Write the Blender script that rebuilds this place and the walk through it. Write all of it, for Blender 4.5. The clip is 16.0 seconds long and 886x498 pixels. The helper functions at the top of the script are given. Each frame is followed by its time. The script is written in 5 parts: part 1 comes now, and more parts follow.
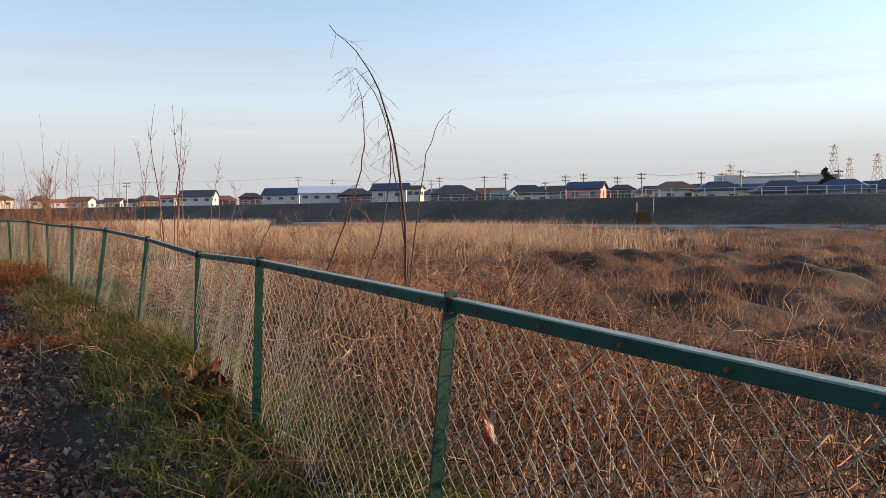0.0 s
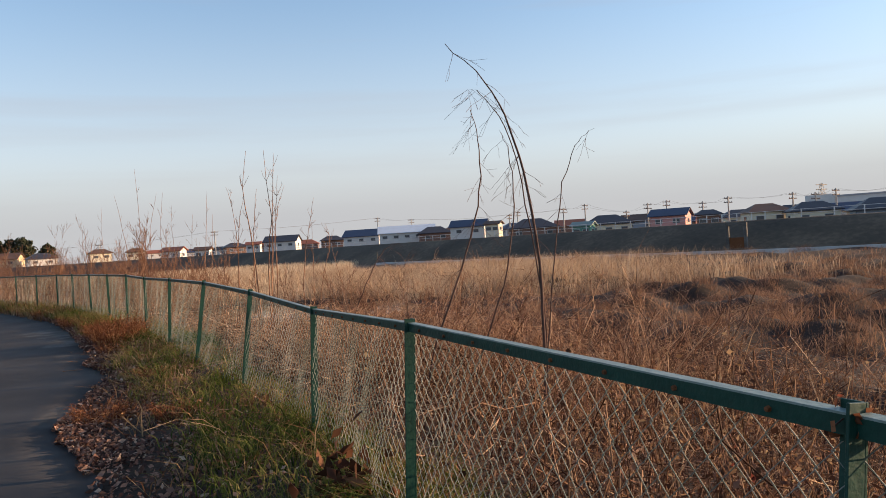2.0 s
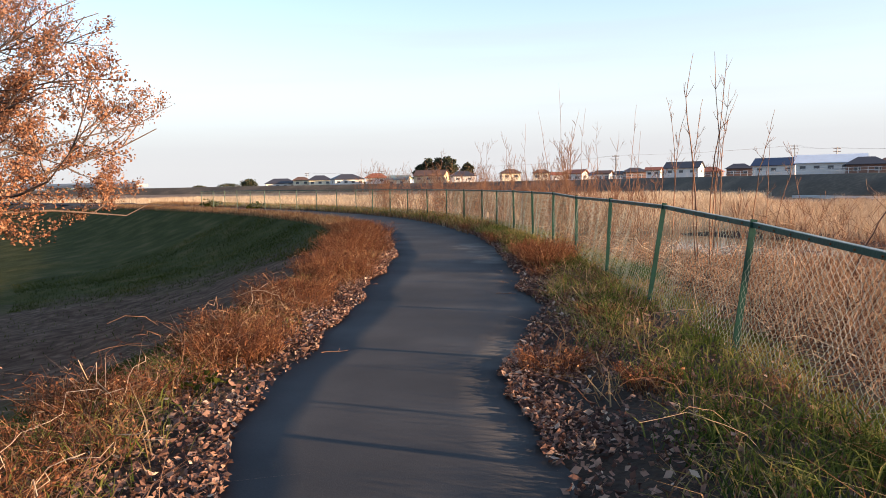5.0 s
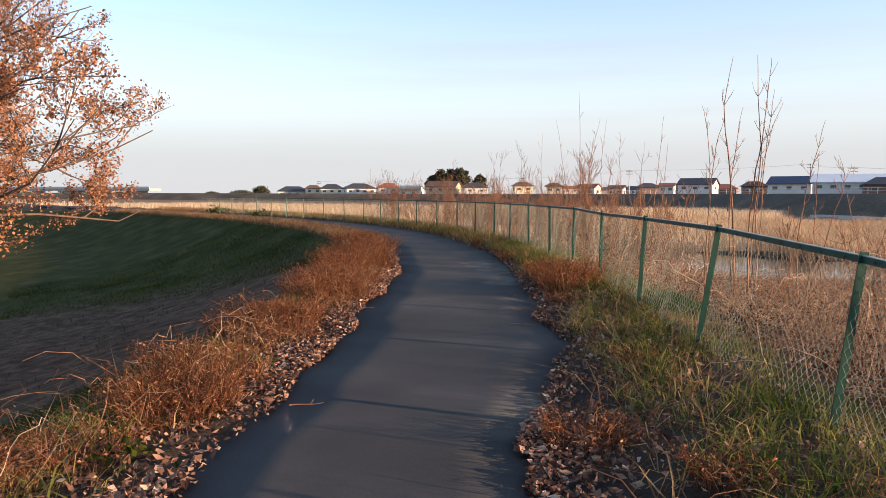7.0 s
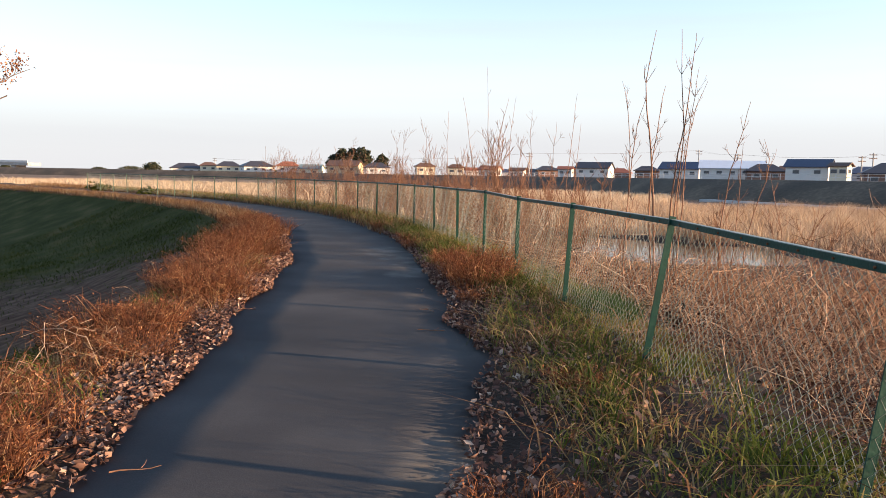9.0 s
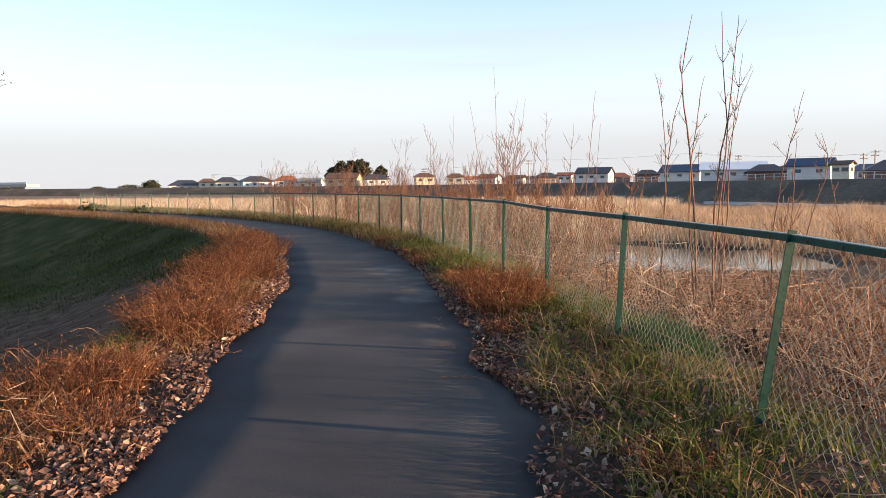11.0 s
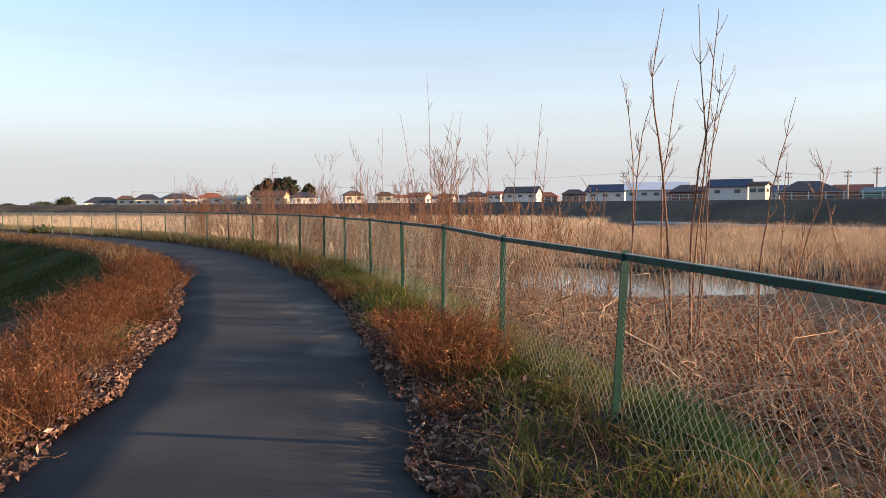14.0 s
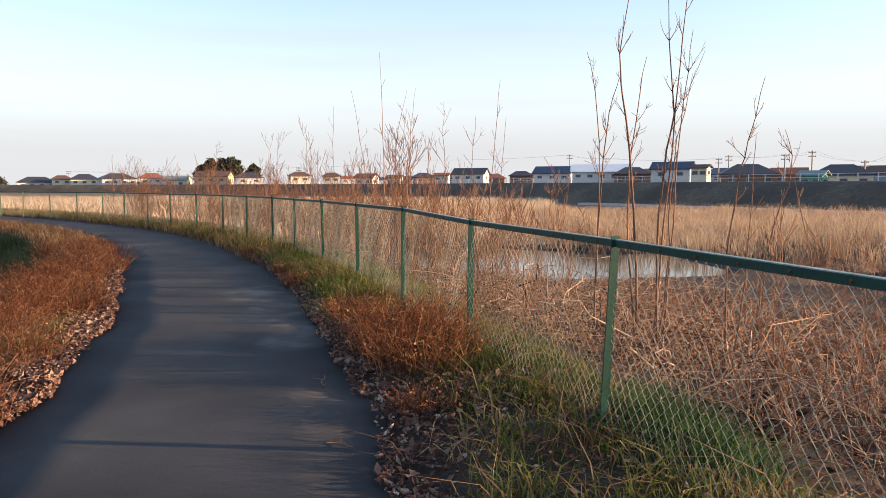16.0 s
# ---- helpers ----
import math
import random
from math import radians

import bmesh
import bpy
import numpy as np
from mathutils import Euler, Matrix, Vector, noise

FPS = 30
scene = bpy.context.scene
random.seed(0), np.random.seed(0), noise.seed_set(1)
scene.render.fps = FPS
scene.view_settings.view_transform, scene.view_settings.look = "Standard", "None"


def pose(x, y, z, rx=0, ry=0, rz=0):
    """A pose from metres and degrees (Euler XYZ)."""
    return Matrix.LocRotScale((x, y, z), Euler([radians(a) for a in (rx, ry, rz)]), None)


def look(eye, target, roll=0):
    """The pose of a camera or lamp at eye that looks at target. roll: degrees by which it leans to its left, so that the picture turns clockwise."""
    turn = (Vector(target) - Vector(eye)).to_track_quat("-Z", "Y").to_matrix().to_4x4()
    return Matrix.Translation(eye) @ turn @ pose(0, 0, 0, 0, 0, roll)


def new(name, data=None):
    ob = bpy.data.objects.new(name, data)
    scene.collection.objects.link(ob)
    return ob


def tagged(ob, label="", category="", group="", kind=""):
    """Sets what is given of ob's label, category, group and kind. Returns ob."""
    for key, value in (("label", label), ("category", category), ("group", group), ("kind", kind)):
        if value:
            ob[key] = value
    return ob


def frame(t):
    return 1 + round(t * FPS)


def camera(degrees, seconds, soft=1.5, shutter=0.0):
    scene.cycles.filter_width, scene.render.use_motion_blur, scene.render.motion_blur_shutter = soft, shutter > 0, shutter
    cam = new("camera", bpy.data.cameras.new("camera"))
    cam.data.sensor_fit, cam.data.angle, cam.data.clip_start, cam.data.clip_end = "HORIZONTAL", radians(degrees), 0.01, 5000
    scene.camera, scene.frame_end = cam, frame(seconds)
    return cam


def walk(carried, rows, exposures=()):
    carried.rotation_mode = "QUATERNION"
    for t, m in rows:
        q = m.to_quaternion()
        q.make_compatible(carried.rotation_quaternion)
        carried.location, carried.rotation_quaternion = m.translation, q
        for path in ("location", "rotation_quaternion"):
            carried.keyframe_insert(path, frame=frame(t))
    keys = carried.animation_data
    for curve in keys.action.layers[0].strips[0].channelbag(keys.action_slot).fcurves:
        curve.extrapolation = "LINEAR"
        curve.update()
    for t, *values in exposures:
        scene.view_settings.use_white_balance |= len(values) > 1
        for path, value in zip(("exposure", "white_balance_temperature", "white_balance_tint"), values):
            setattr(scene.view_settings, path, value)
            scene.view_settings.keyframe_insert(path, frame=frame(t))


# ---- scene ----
cam = camera(61.1, 16.0, soft=0.55)
PATH = [
    (0, (-0.836, -0.423, 1.265), (-0.53, 1.549, 1.144), -0.9),
    (0.5, (-0.85, -0.186, 1.283), (-0.732, 1.809, 1.206), -1.9),
    (1, (-0.932, 0.011, 1.263), (-0.822, 2.005, 1.159), -1.8),
    (1.5, (-1.076, 0.203, 1.297), (-0.894, 2.192, 1.195), -1.5),
    (2, (-1.165, 0.467, 1.305), (-1.062, 2.465, 1.287), -3.5),
    (2.5, (-1.365, 0.806, 1.281), (-1.458, 2.803, 1.209), -3.1),
    (3, (-1.577, 1.046, 1.276), (-1.95, 3.006, 1.137), -2.6),
    (3.5, (-1.72, 1.347, 1.27), (-2.412, 3.218, 1.131), -2.7),
    (4, (-1.891, 1.627, 1.248), (-2.757, 3.423, 1.089), -2.3),
    (4.2, (-1.956, 1.718, 1.257), (-2.843, 3.503, 1.097), -1.8),
    (6.3, (-2.393, 2.737, 1.252), (-3.286, 4.515, 1.056), -0.2),
    (6.5, (-2.435, 2.856, 1.268), (-3.346, 4.628, 1.096), -0.1),
    (7, (-2.656, 3.144, 1.254), (-3.578, 4.913, 1.11), 0.2),
    (7.5, (-2.796, 3.401, 1.258), (-3.641, 5.208, 1.105), 0.3),
    (8, (-2.861, 3.682, 1.261), (-3.642, 5.516, 1.094), 0.2),
    (8.5, (-3.007, 3.935, 1.252), (-3.748, 5.783, 1.066), 0.8),
    (9, (-3.149, 4.213, 1.26), (-3.83, 6.084, 1.067), 1.1),
    (9.2, (-3.208, 4.272, 1.259), (-3.873, 6.149, 1.07), 1.0),
    (11.3, (-3.778, 5.427, 1.255), (-4.465, 7.299, 1.094), -0.6),
    (11.5, (-3.822, 5.521, 1.244), (-4.51, 7.392, 1.087), -0.3),
    (12, (-3.952, 5.774, 1.275), (-4.616, 7.655, 1.125), 0.1),
    (12.5, (-4.007, 6.052, 1.271), (-4.679, 7.933, 1.164), -0.1),
    (13, (-4.102, 6.322, 1.26), (-4.766, 8.205, 1.137), 0.1),
    (13.5, (-4.219, 6.571, 1.283), (-4.809, 8.478, 1.158), 0.4),
    (14, (-4.251, 6.835, 1.292), (-4.757, 8.766, 1.172), -0.3),
    (14.5, (-4.326, 6.992, 1.292), (-4.798, 8.932, 1.181), -0.7),
    (15, (-4.455, 7.09, 1.294), (-4.894, 9.038, 1.176), -1.0),
    (15.5, (-4.478, 7.138, 1.294), (-4.896, 9.088, 1.147), -0.6),
    (16, (-4.459, 7.17, 1.289), (-4.828, 9.128, 1.119), -0.1),
]
walk(cam, [(t, look(eye, target, roll)) for t, eye, target, roll in PATH],
     [(0.0, 1.16), (0.5, 1.10), (1.0, 1.06), (1.5, 1.18), (2.0, 1.00), (2.5, 1.02), (3.0, 1.12), (3.5, 1.28), (4.0, 1.38), (6.5, 1.62), (7.0, 1.40), (9.0, 1.57), (12.0, 1.42), (13.5, 1.28), (15.0, 1.28), (16.0, 1.50)])

# ---- light ----
SUN_BEARING, SUN_ELEVATION = -84.0, 10.6
b, e = radians(SUN_BEARING), radians(SUN_ELEVATION)
to_sun = Vector((-math.sin(b) * math.cos(e), math.cos(b) * math.cos(e), math.sin(e)))
world = bpy.data.worlds.new("sky")
world.use_nodes = True
scene.world = world
nt = world.node_tree
sky = nt.nodes.new("ShaderNodeTexSky")
sky.sky_type, sky.sun_disc = "NISHITA", False
sky.sun_elevation, sky.sun_rotation = radians(SUN_ELEVATION), radians(-SUN_BEARING)
sky.air_density, sky.dust_density, sky.ozone_density, sky.altitude = 1.0, 0.6, 2.5, 20
# thin high haze: whiter towards the horizon all round, with faint level streaks of cloud
co = nt.nodes.new("ShaderNodeTexCoord")
split = nt.nodes.new("ShaderNodeSeparateXYZ")
nt.links.new(co.outputs["Generated"], split.inputs[0])
low = nt.nodes.new("ShaderNodeMapRange")
low.interpolation_type = "SMOOTHSTEP"
for k, v in zip((1, 2, 3, 4), (0.0, 0.36, 0.84, 0.10)):
    low.inputs[k].default_value = v
nt.links.new(split.outputs[2], low.inputs[0])
veil = nt.nodes.new("ShaderNodeMix")
veil.data_type = "RGBA"
veil.inputs[7].default_value = (2.55, 2.50, 2.60, 1)
nt.links.new(low.outputs[0], veil.inputs[0])
nt.links.new(sky.outputs[0], veil.inputs[6])
flat = nt.nodes.new("ShaderNodeMapping")
flat.inputs["Scale"].default_value = (1.0, 1.0, 16.0)
nt.links.new(co.outputs["Generated"], flat.inputs[0])
streak = nt.nodes.new("ShaderNodeTexNoise")
streak.inputs["Scale"].default_value, streak.inputs["Detail"].default_value = 1.7, 5
nt.links.new(flat.outputs[0], streak.inputs["Vector"])
thin = nt.nodes.new("ShaderNodeMapRange")
for k, v in zip((1, 2, 3, 4), (0.52, 0.76, 0.0, 0.22)):
    thin.inputs[k].default_value = v
nt.links.new(streak.outputs[0], thin.inputs[0])
cloud = nt.nodes.new("ShaderNodeMix")
cloud.data_type = "RGBA"
cloud.inputs[7].default_value = (1.85, 1.72, 1.78, 1)
nt.links.new(thin.outputs[0], cloud.inputs[0])
nt.links.new(veil.outputs[2], cloud.inputs[6])
bank = nt.nodes.new("ShaderNodeMapRange")
bank.interpolation_type = "SMOOTHSTEP"
for k, v in zip((1, 2, 3, 4), (0.035, 0.13, 0.75, 0.0)):
    bank.inputs[k].default_value = v
nt.links.new(split.outputs[2], bank.inputs[0])
grey = nt.nodes.new("ShaderNodeMix")
grey.data_type = "RGBA"
grey.inputs[7].default_value = (1.88, 1.9, 1.99, 1)
nt.links.new(bank.outputs[0], grey.inputs[0])
nt.links.new(cloud.outputs[2], grey.inputs[6])
nt.nodes["Background"].inputs[1].default_value = 0.139
nt.links.new(grey.outputs[2], nt.nodes["Background"].inputs[0])
sun = new("sun", bpy.data.lights.new("sun", "SUN"))
sun.data.energy, sun.data.angle, sun.data.color = 5.0, radians(0.6), (1.0, 0.66, 0.40)
sun.matrix_world = look((0, 0, 60), Vector((0, 0, 60)) - to_sun)


# ---- materials ----
def ramp(nt, fac, stops):
    node = nt.nodes.new("ShaderNodeValToRGB")
    while len(node.color_ramp.elements) < len(stops):
        node.color_ramp.elements.new(0.5)
    for el, (p, c) in zip(node.color_ramp.elements, stops):
        el.position, el.color = p, (*c, 1)
    nt.links.new(fac, node.inputs[0])
    return node.outputs[0]


def noise_node(nt, scale, detail=4.0, stretch=None):
    tex = nt.nodes.new("ShaderNodeTexNoise")
    tex.inputs["Scale"].default_value, tex.inputs["Detail"].default_value = scale, detail
    co = nt.nodes.new("ShaderNodeNewGeometry").outputs["Position"]
    if stretch:
        mp = nt.nodes.new("ShaderNodeMapping")
        mp.inputs["Scale"].default_value = stretch
        nt.links.new(co, mp.inputs[0])
        co = mp.outputs[0]
    nt.links.new(co, tex.inputs["Vector"])
    return tex.outputs[0]


def surface(name, stops, scale=3.0, fine=40.0, rough=0.8, bump=0.3, metal=0.0, stretch=None, fine_mix=0.35, spec=0.3):
    """Two scales of noise drive the colour, the fine one the relief."""
    m = bpy.data.materials.new(name)
    m.use_nodes = True
    nt = m.node_tree
    p = nt.nodes["Principled BSDF"]
    big, small = noise_node(nt, scale, 4, stretch), noise_node(nt, fine, 5, stretch)
    mix = nt.nodes.new("ShaderNodeMix")
    mix.inputs[0].default_value = fine_mix
    nt.links.new(big, mix.inputs[2])
    nt.links.new(small, mix.inputs[3])
    nt.links.new(ramp(nt, mix.outputs[0], stops), p.inputs["Base Color"])
    p.inputs["Roughness"].default_value, p.inputs["Metallic"].default_value = rough, metal
    p.inputs["Specular IOR Level"].default_value = spec
    if bump:
        bn = nt.nodes.new("ShaderNodeBump")
        bn.inputs["Strength"].default_value, bn.inputs["Distance"].default_value = bump, 0.02
        nt.links.new(small, bn.inputs["Height"])
        nt.links.new(bn.outputs[0], p.inputs["Normal"])
    return m


def foliage(name, stops, thin=0.45, rough=0.7, patch=0.0, patch_scale=0.8):
    """Thin leaves: every blade has its own tint, and light shines through."""
    m = bpy.data.materials.new(name)
    m.use_nodes = True
    nt = m.node_tree
    p, out = nt.nodes["Principled BSDF"], nt.nodes["Material Output"]
    geo = nt.nodes.new("ShaderNodeNewGeometry")
    fac = geo.outputs["Random Per Island"]
    if patch:
        mix = nt.nodes.new("ShaderNodeMix")
        mix.inputs[0].default_value = patch
        nt.links.new(fac, mix.inputs[2])
        spread = nt.nodes.new("ShaderNodeMapRange")
        spread.inputs[1].default_value, spread.inputs[2].default_value = 0.3, 0.7
        nt.links.new(noise_node(nt, patch_scale, 3), spread.inputs[0])
        nt.links.new(spread.outputs[0], mix.inputs[3])
        fac = mix.outputs[0]
    col = ramp(nt, fac, stops)
    nt.links.new(col, p.inputs["Base Color"])
    p.inputs["Roughness"].default_value, p.inputs["Specular IOR Level"].default_value = rough, 0.08
    tr = nt.nodes.new("ShaderNodeBsdfTranslucent")
    nt.links.new(col, tr.inputs[0])
    ms = nt.nodes.new("ShaderNodeMixShader")
    ms.inputs[0].default_value = thin
    nt.links.new(p.outputs[0], ms.inputs[1])
    nt.links.new(tr.outputs[0], ms.inputs[2])
    nt.links.new(ms.outputs[0], out.inputs[0])
    return m


M_SOIL = surface("brown_soil", [(0.3, (0.02, 0.013, 0.009)), (0.5, (0.042, 0.027, 0.018)), (0.7, (0.085, 0.057, 0.036))], 1.2, 30, 0.95, 0.6)
M_LAWN = surface("lawn", [(0.3, (0.02, 0.024, 0.006)), (0.5, (0.042, 0.046, 0.012)), (0.72, (0.1, 0.075, 0.03))], 0.9, 14, 0.95, 0.7, spec=0.04)


def bare_patch(m, centre, size, stops):
    """Worn earth in an uneven oval of a turf material."""
    nt = m.node_tree
    p = nt.nodes["Principled BSDF"]
    turf = p.inputs["Base Color"].links[0].from_socket
    mp = nt.nodes.new("ShaderNodeMapping")
    mp.inputs["Location"].default_value = (-centre[0] / size[0], -centre[1] / size[1], 0)
    mp.inputs["Scale"].default_value = (1 / size[0], 1 / size[1], 0)
    nt.links.new(nt.nodes.new("ShaderNodeNewGeometry").outputs["Position"], mp.inputs[0])
    ln = nt.nodes.new("ShaderNodeVectorMath")
    ln.operation = "LENGTH"
    nt.links.new(mp.outputs[0], ln.inputs[0])
    add = nt.nodes.new("ShaderNodeMath")
    add.operation = "MULTIPLY_ADD"
    add.inputs[1].default_value = 0.9
    nt.links.new(noise_node(nt, 0.9, 6), add.inputs[0])
    nt.links.new(ln.outputs["Value"], add.inputs[2])
    fade = nt.nodes.new("ShaderNodeMapRange")
    for k, v in zip((1, 2, 3, 4), (1.2, 1.6, 1.0, 0.0)):
        fade.inputs[k].default_value = v
    nt.links.new(add.outputs[0], fade.inputs[0])
    mix = nt.nodes.new("ShaderNodeMix")
    mix.data_type = "RGBA"
    nt.links.new(fade.outputs[0], mix.inputs[0])
    nt.links.new(turf, mix.inputs[6])
    nt.links.new(ramp(nt, noise_node(nt, 3.0, 6), stops), mix.inputs[7])
    nt.links.new(mix.outputs[2], p.inputs["Base Color"])


bare_patch(M_LAWN, (-20.0, 12.5), (10.5, 8.5), [(0.3, (0.05, 0.03, 0.02)), (0.5, (0.085, 0.054, 0.037)), (0.7, (0.15, 0.10, 0.07))])
M_STRAW_GROUND = surface("straw_ground", [(0.3, (0.06, 0.04, 0.028)), (0.5, (0.13, 0.085, 0.055)), (0.7, (0.26, 0.175, 0.105))], 0.35, 5, 0.95, 0.8)
# pale dusty stains on the asphalt
STAINS = [((-6.78, 13.15), (0.3, 0.55)), ((-7.15, 13.85), (0.3, 0.55)), ((-7.65, 14.7), (0.3, 0.55)), ((-4.1, 7.2), (0.35, 0.5)), ((-8.2, 15.6), (0.5, 0.8))]
M_ASPHALT = surface("asphalt", [(0.28, (0.029, 0.029, 0.03)), (0.5, (0.047, 0.046, 0.047)), (0.64, (0.068, 0.066, 0.065)), (0.78, (0.14, 0.132, 0.122))], 0.9, 150, 0.85, 0.08, fine_mix=0.3, spec=0.15)
for spot_, size_ in STAINS:
    bare_patch(M_ASPHALT, spot_, size_, [(0.3, (0.045, 0.043, 0.041)), (0.5, (0.075, 0.072, 0.068)), (0.7, (0.13, 0.125, 0.118))])
M_LEVEE = surface("levee_turf", [(0.3, (0.042, 0.034, 0.025)), (0.5, (0.078, 0.06, 0.042)), (0.72, (0.17, 0.125, 0.083))], 0.12, 2.0, 0.95, 0.6)
M_CONCRETE = surface("concrete", [(0.3, (0.3, 0.29, 0.27)), (0.7, (0.45, 0.43, 0.4))], 0.8, 12, 0.9, 0.3)
M_GREEN = surface("green_paint", [(0.32, (0.004, 0.03, 0.022)), (0.6, (0.006, 0.05, 0.036)), (0.78, (0.022, 0.065, 0.05))], 6, 70, 0.5, 0.12, spec=0.3)
# rail top: faded paint, made paler to carry the light falling on it
M_LIT_FADED = surface("lit_faded_green_paint", [(0.3, (0.1, 0.16, 0.14)), (0.55, (0.2, 0.26, 0.24)), (0.75, (0.34, 0.36, 0.34))], 9, 90, 0.5, 0.15, spec=0.5)
M_FIELD_GROUND = surface("field_mud", [(0.3, (0.012, 0.008, 0.006)), (0.5, (0.03, 0.019, 0.013)), (0.7, (0.075, 0.047, 0.031))], 1.6, 14, 0.95, 0.9)
M_RUST = surface("rust", [(0.3, (0.09, 0.035, 0.015)), (0.7, (0.2, 0.08, 0.03))], 20, 120, 0.9, 0.5)
M_WIRE = surface("coated_wire", [(0.32, (0.045, 0.075, 0.063)), (0.5, (0.14, 0.17, 0.148)), (0.7, (0.36, 0.37, 0.33))], 1.6, 30, 0.5, 0.0, metal=0.0, spec=0.4)
M_BARK = surface("bark", [(0.3, (0.06, 0.042, 0.033)), (0.7, (0.16, 0.11, 0.085))], 8, 60, 0.9, 0.6, stretch=(1, 1, 0.25))
M_TWIG = surface("red_twig", [(0.3, (0.08, 0.038, 0.024)), (0.5, (0.2, 0.1, 0.058)), (0.72, (0.36, 0.205, 0.12))], 5, 40, 0.75, 0.2)
M_DARK_CANE = surface("dark_cane", [(0.3, (0.05, 0.03, 0.025)), (0.7, (0.14, 0.08, 0.06))], 5, 50, 0.8, 0.3)

GREEN_STOPS = [(0.0, (0.03, 0.05, 0.01)), (0.35, (0.09, 0.12, 0.022)), (0.6, (0.21, 0.205, 0.055)), (0.78, (0.37, 0.28, 0.115)), (0.88, (0.27, 0.14, 0.06)), (1.0, (0.55, 0.42, 0.23))]
DRY_STOPS = [(0.0, (0.07, 0.036, 0.022)), (0.3, (0.15, 0.075, 0.04)), (0.55, (0.26, 0.135, 0.065)), (0.75, (0.36, 0.235, 0.12)), (0.88, (0.5, 0.38, 0.22)), (0.95, (0.14, 0.14, 0.045)), (1.0, (0.07, 0.09, 0.02))]
REED_STOPS = [(0.0, (0.15, 0.095, 0.065)), (0.3, (0.32, 0.22, 0.145)), (0.6, (0.48, 0.355, 0.24)), (1.0, (0.66, 0.53, 0.38))]
FIELD_STOPS = [(0.0, (0.06, 0.036, 0.027)), (0.4, (0.19, 0.11, 0.073)), (0.75, (0.38, 0.235, 0.155)), (1.0, (0.58, 0.42, 0.29))]
M_GRASS = foliage("verge_grass", GREEN_STOPS, 0.4, patch=0.55, patch_scale=1.7)
M_DARK_GRASS = foliage("dark_grass", [(0.0, (0.022, 0.04, 0.009)), (0.5, (0.06, 0.088, 0.02)), (0.85, (0.13, 0.15, 0.036)), (1.0, (0.3, 0.24, 0.1))], 0.4)
M_DRY = foliage("dry_grass", DRY_STOPS, 0.45, patch=0.3)
M_STRAW = foliage("straw", [(0.0, (0.3, 0.22, 0.14)), (0.5, (0.5, 0.39, 0.27)), (1.0, (0.7, 0.58, 0.43))], 0.4, patch=0.4, patch_scale=0.2)
M_REED = foliage("reed", REED_STOPS, 0.35, patch=0.55, patch_scale=0.45)
M_FIELD = foliage("field_grass", FIELD_STOPS, 0.35, patch=0.5, patch_scale=0.35)
M_LAWN_BLADE = foliage("lawn_grass", [(0.0, (0.018, 0.026, 0.005)), (0.6, (0.054, 0.064, 0.012)), (1.0, (0.14, 0.11, 0.035))], 0.3, patch=0.6, patch_scale=0.5)
M_LITTER = foliage("fallen_leaf", [(0.0, (0.06, 0.034, 0.029)), (0.35, (0.15, 0.08, 0.062)), (0.65, (0.27, 0.15, 0.108)), (0.9, (0.38, 0.24, 0.175)), (1.0, (0.54, 0.41, 0.31))], 0.2)
M_TREE_LEAF = foliage("autumn_leaf", [(0.0, (0.15, 0.06, 0.036)), (0.5, (0.32, 0.15, 0.08)), (1.0, (0.48, 0.27, 0.16))], 0.35)
M_WEED_LEAF = foliage("weed_leaf", [(0.0, (0.05, 0.024, 0.016)), (0.4, (0.13, 0.066, 0.036)), (0.75, (0.28, 0.165, 0.085)), (0.93, (0.46, 0.33, 0.19)), (1.0, (0.2, 0.045, 0.03))], 0.35)
M_CANE = foliage("bramble_cane", [(0.0, (0.04, 0.02, 0.015)), (0.3, (0.13, 0.06, 0.038)), (0.6, (0.34, 0.185, 0.11)), (0.85, (0.5, 0.32, 0.2)), (1.0, (0.66, 0.49, 0.34))], 0.08)
# dark stalk tint, also put on the first brambles in place of shade
M_STALK_SHADED_CANE = foliage("stalk_and_shaded_cane", [(0.0, (0.035, 0.018, 0.014)), (0.5, (0.1, 0.048, 0.03)), (0.8, (0.2, 0.11, 0.065)), (1.0, (0.42, 0.3, 0.19))], 0.08)
M_PINE = foliage("pine_needles", [(0.0, (0.03, 0.042, 0.026)), (0.7, (0.075, 0.085, 0.05)), (1.0, (0.14, 0.1, 0.06))], 0.2)

water = bpy.data.materials.new("pond_water")
water.use_nodes = True
p = water.node_tree.nodes["Principled BSDF"]
p.inputs["Base Color"].default_value, p.inputs["Roughness"].default_value = (0.03, 0.032, 0.028, 1), 0.06
bn = water.node_tree.nodes.new("ShaderNodeBump")
bn.inputs["Strength"].default_value, bn.inputs["Distance"].default_value = 0.08, 0.02
water.node_tree.links.new(noise_node(water.node_tree, 2.2, 3), bn.inputs["Height"])
water.node_tree.links.new(bn.outputs[0], p.inputs["Normal"])


# ---- helpers for meshes ----
def part(name, bm, material, parent=None, label=""):
    me = bpy.data.meshes.new(name)
    bm.to_mesh(me)
    bm.free()
    me.materials.append(material)
    ob = new(name, me)
    ob.parent = parent
    return tagged(ob, label) if label else ob


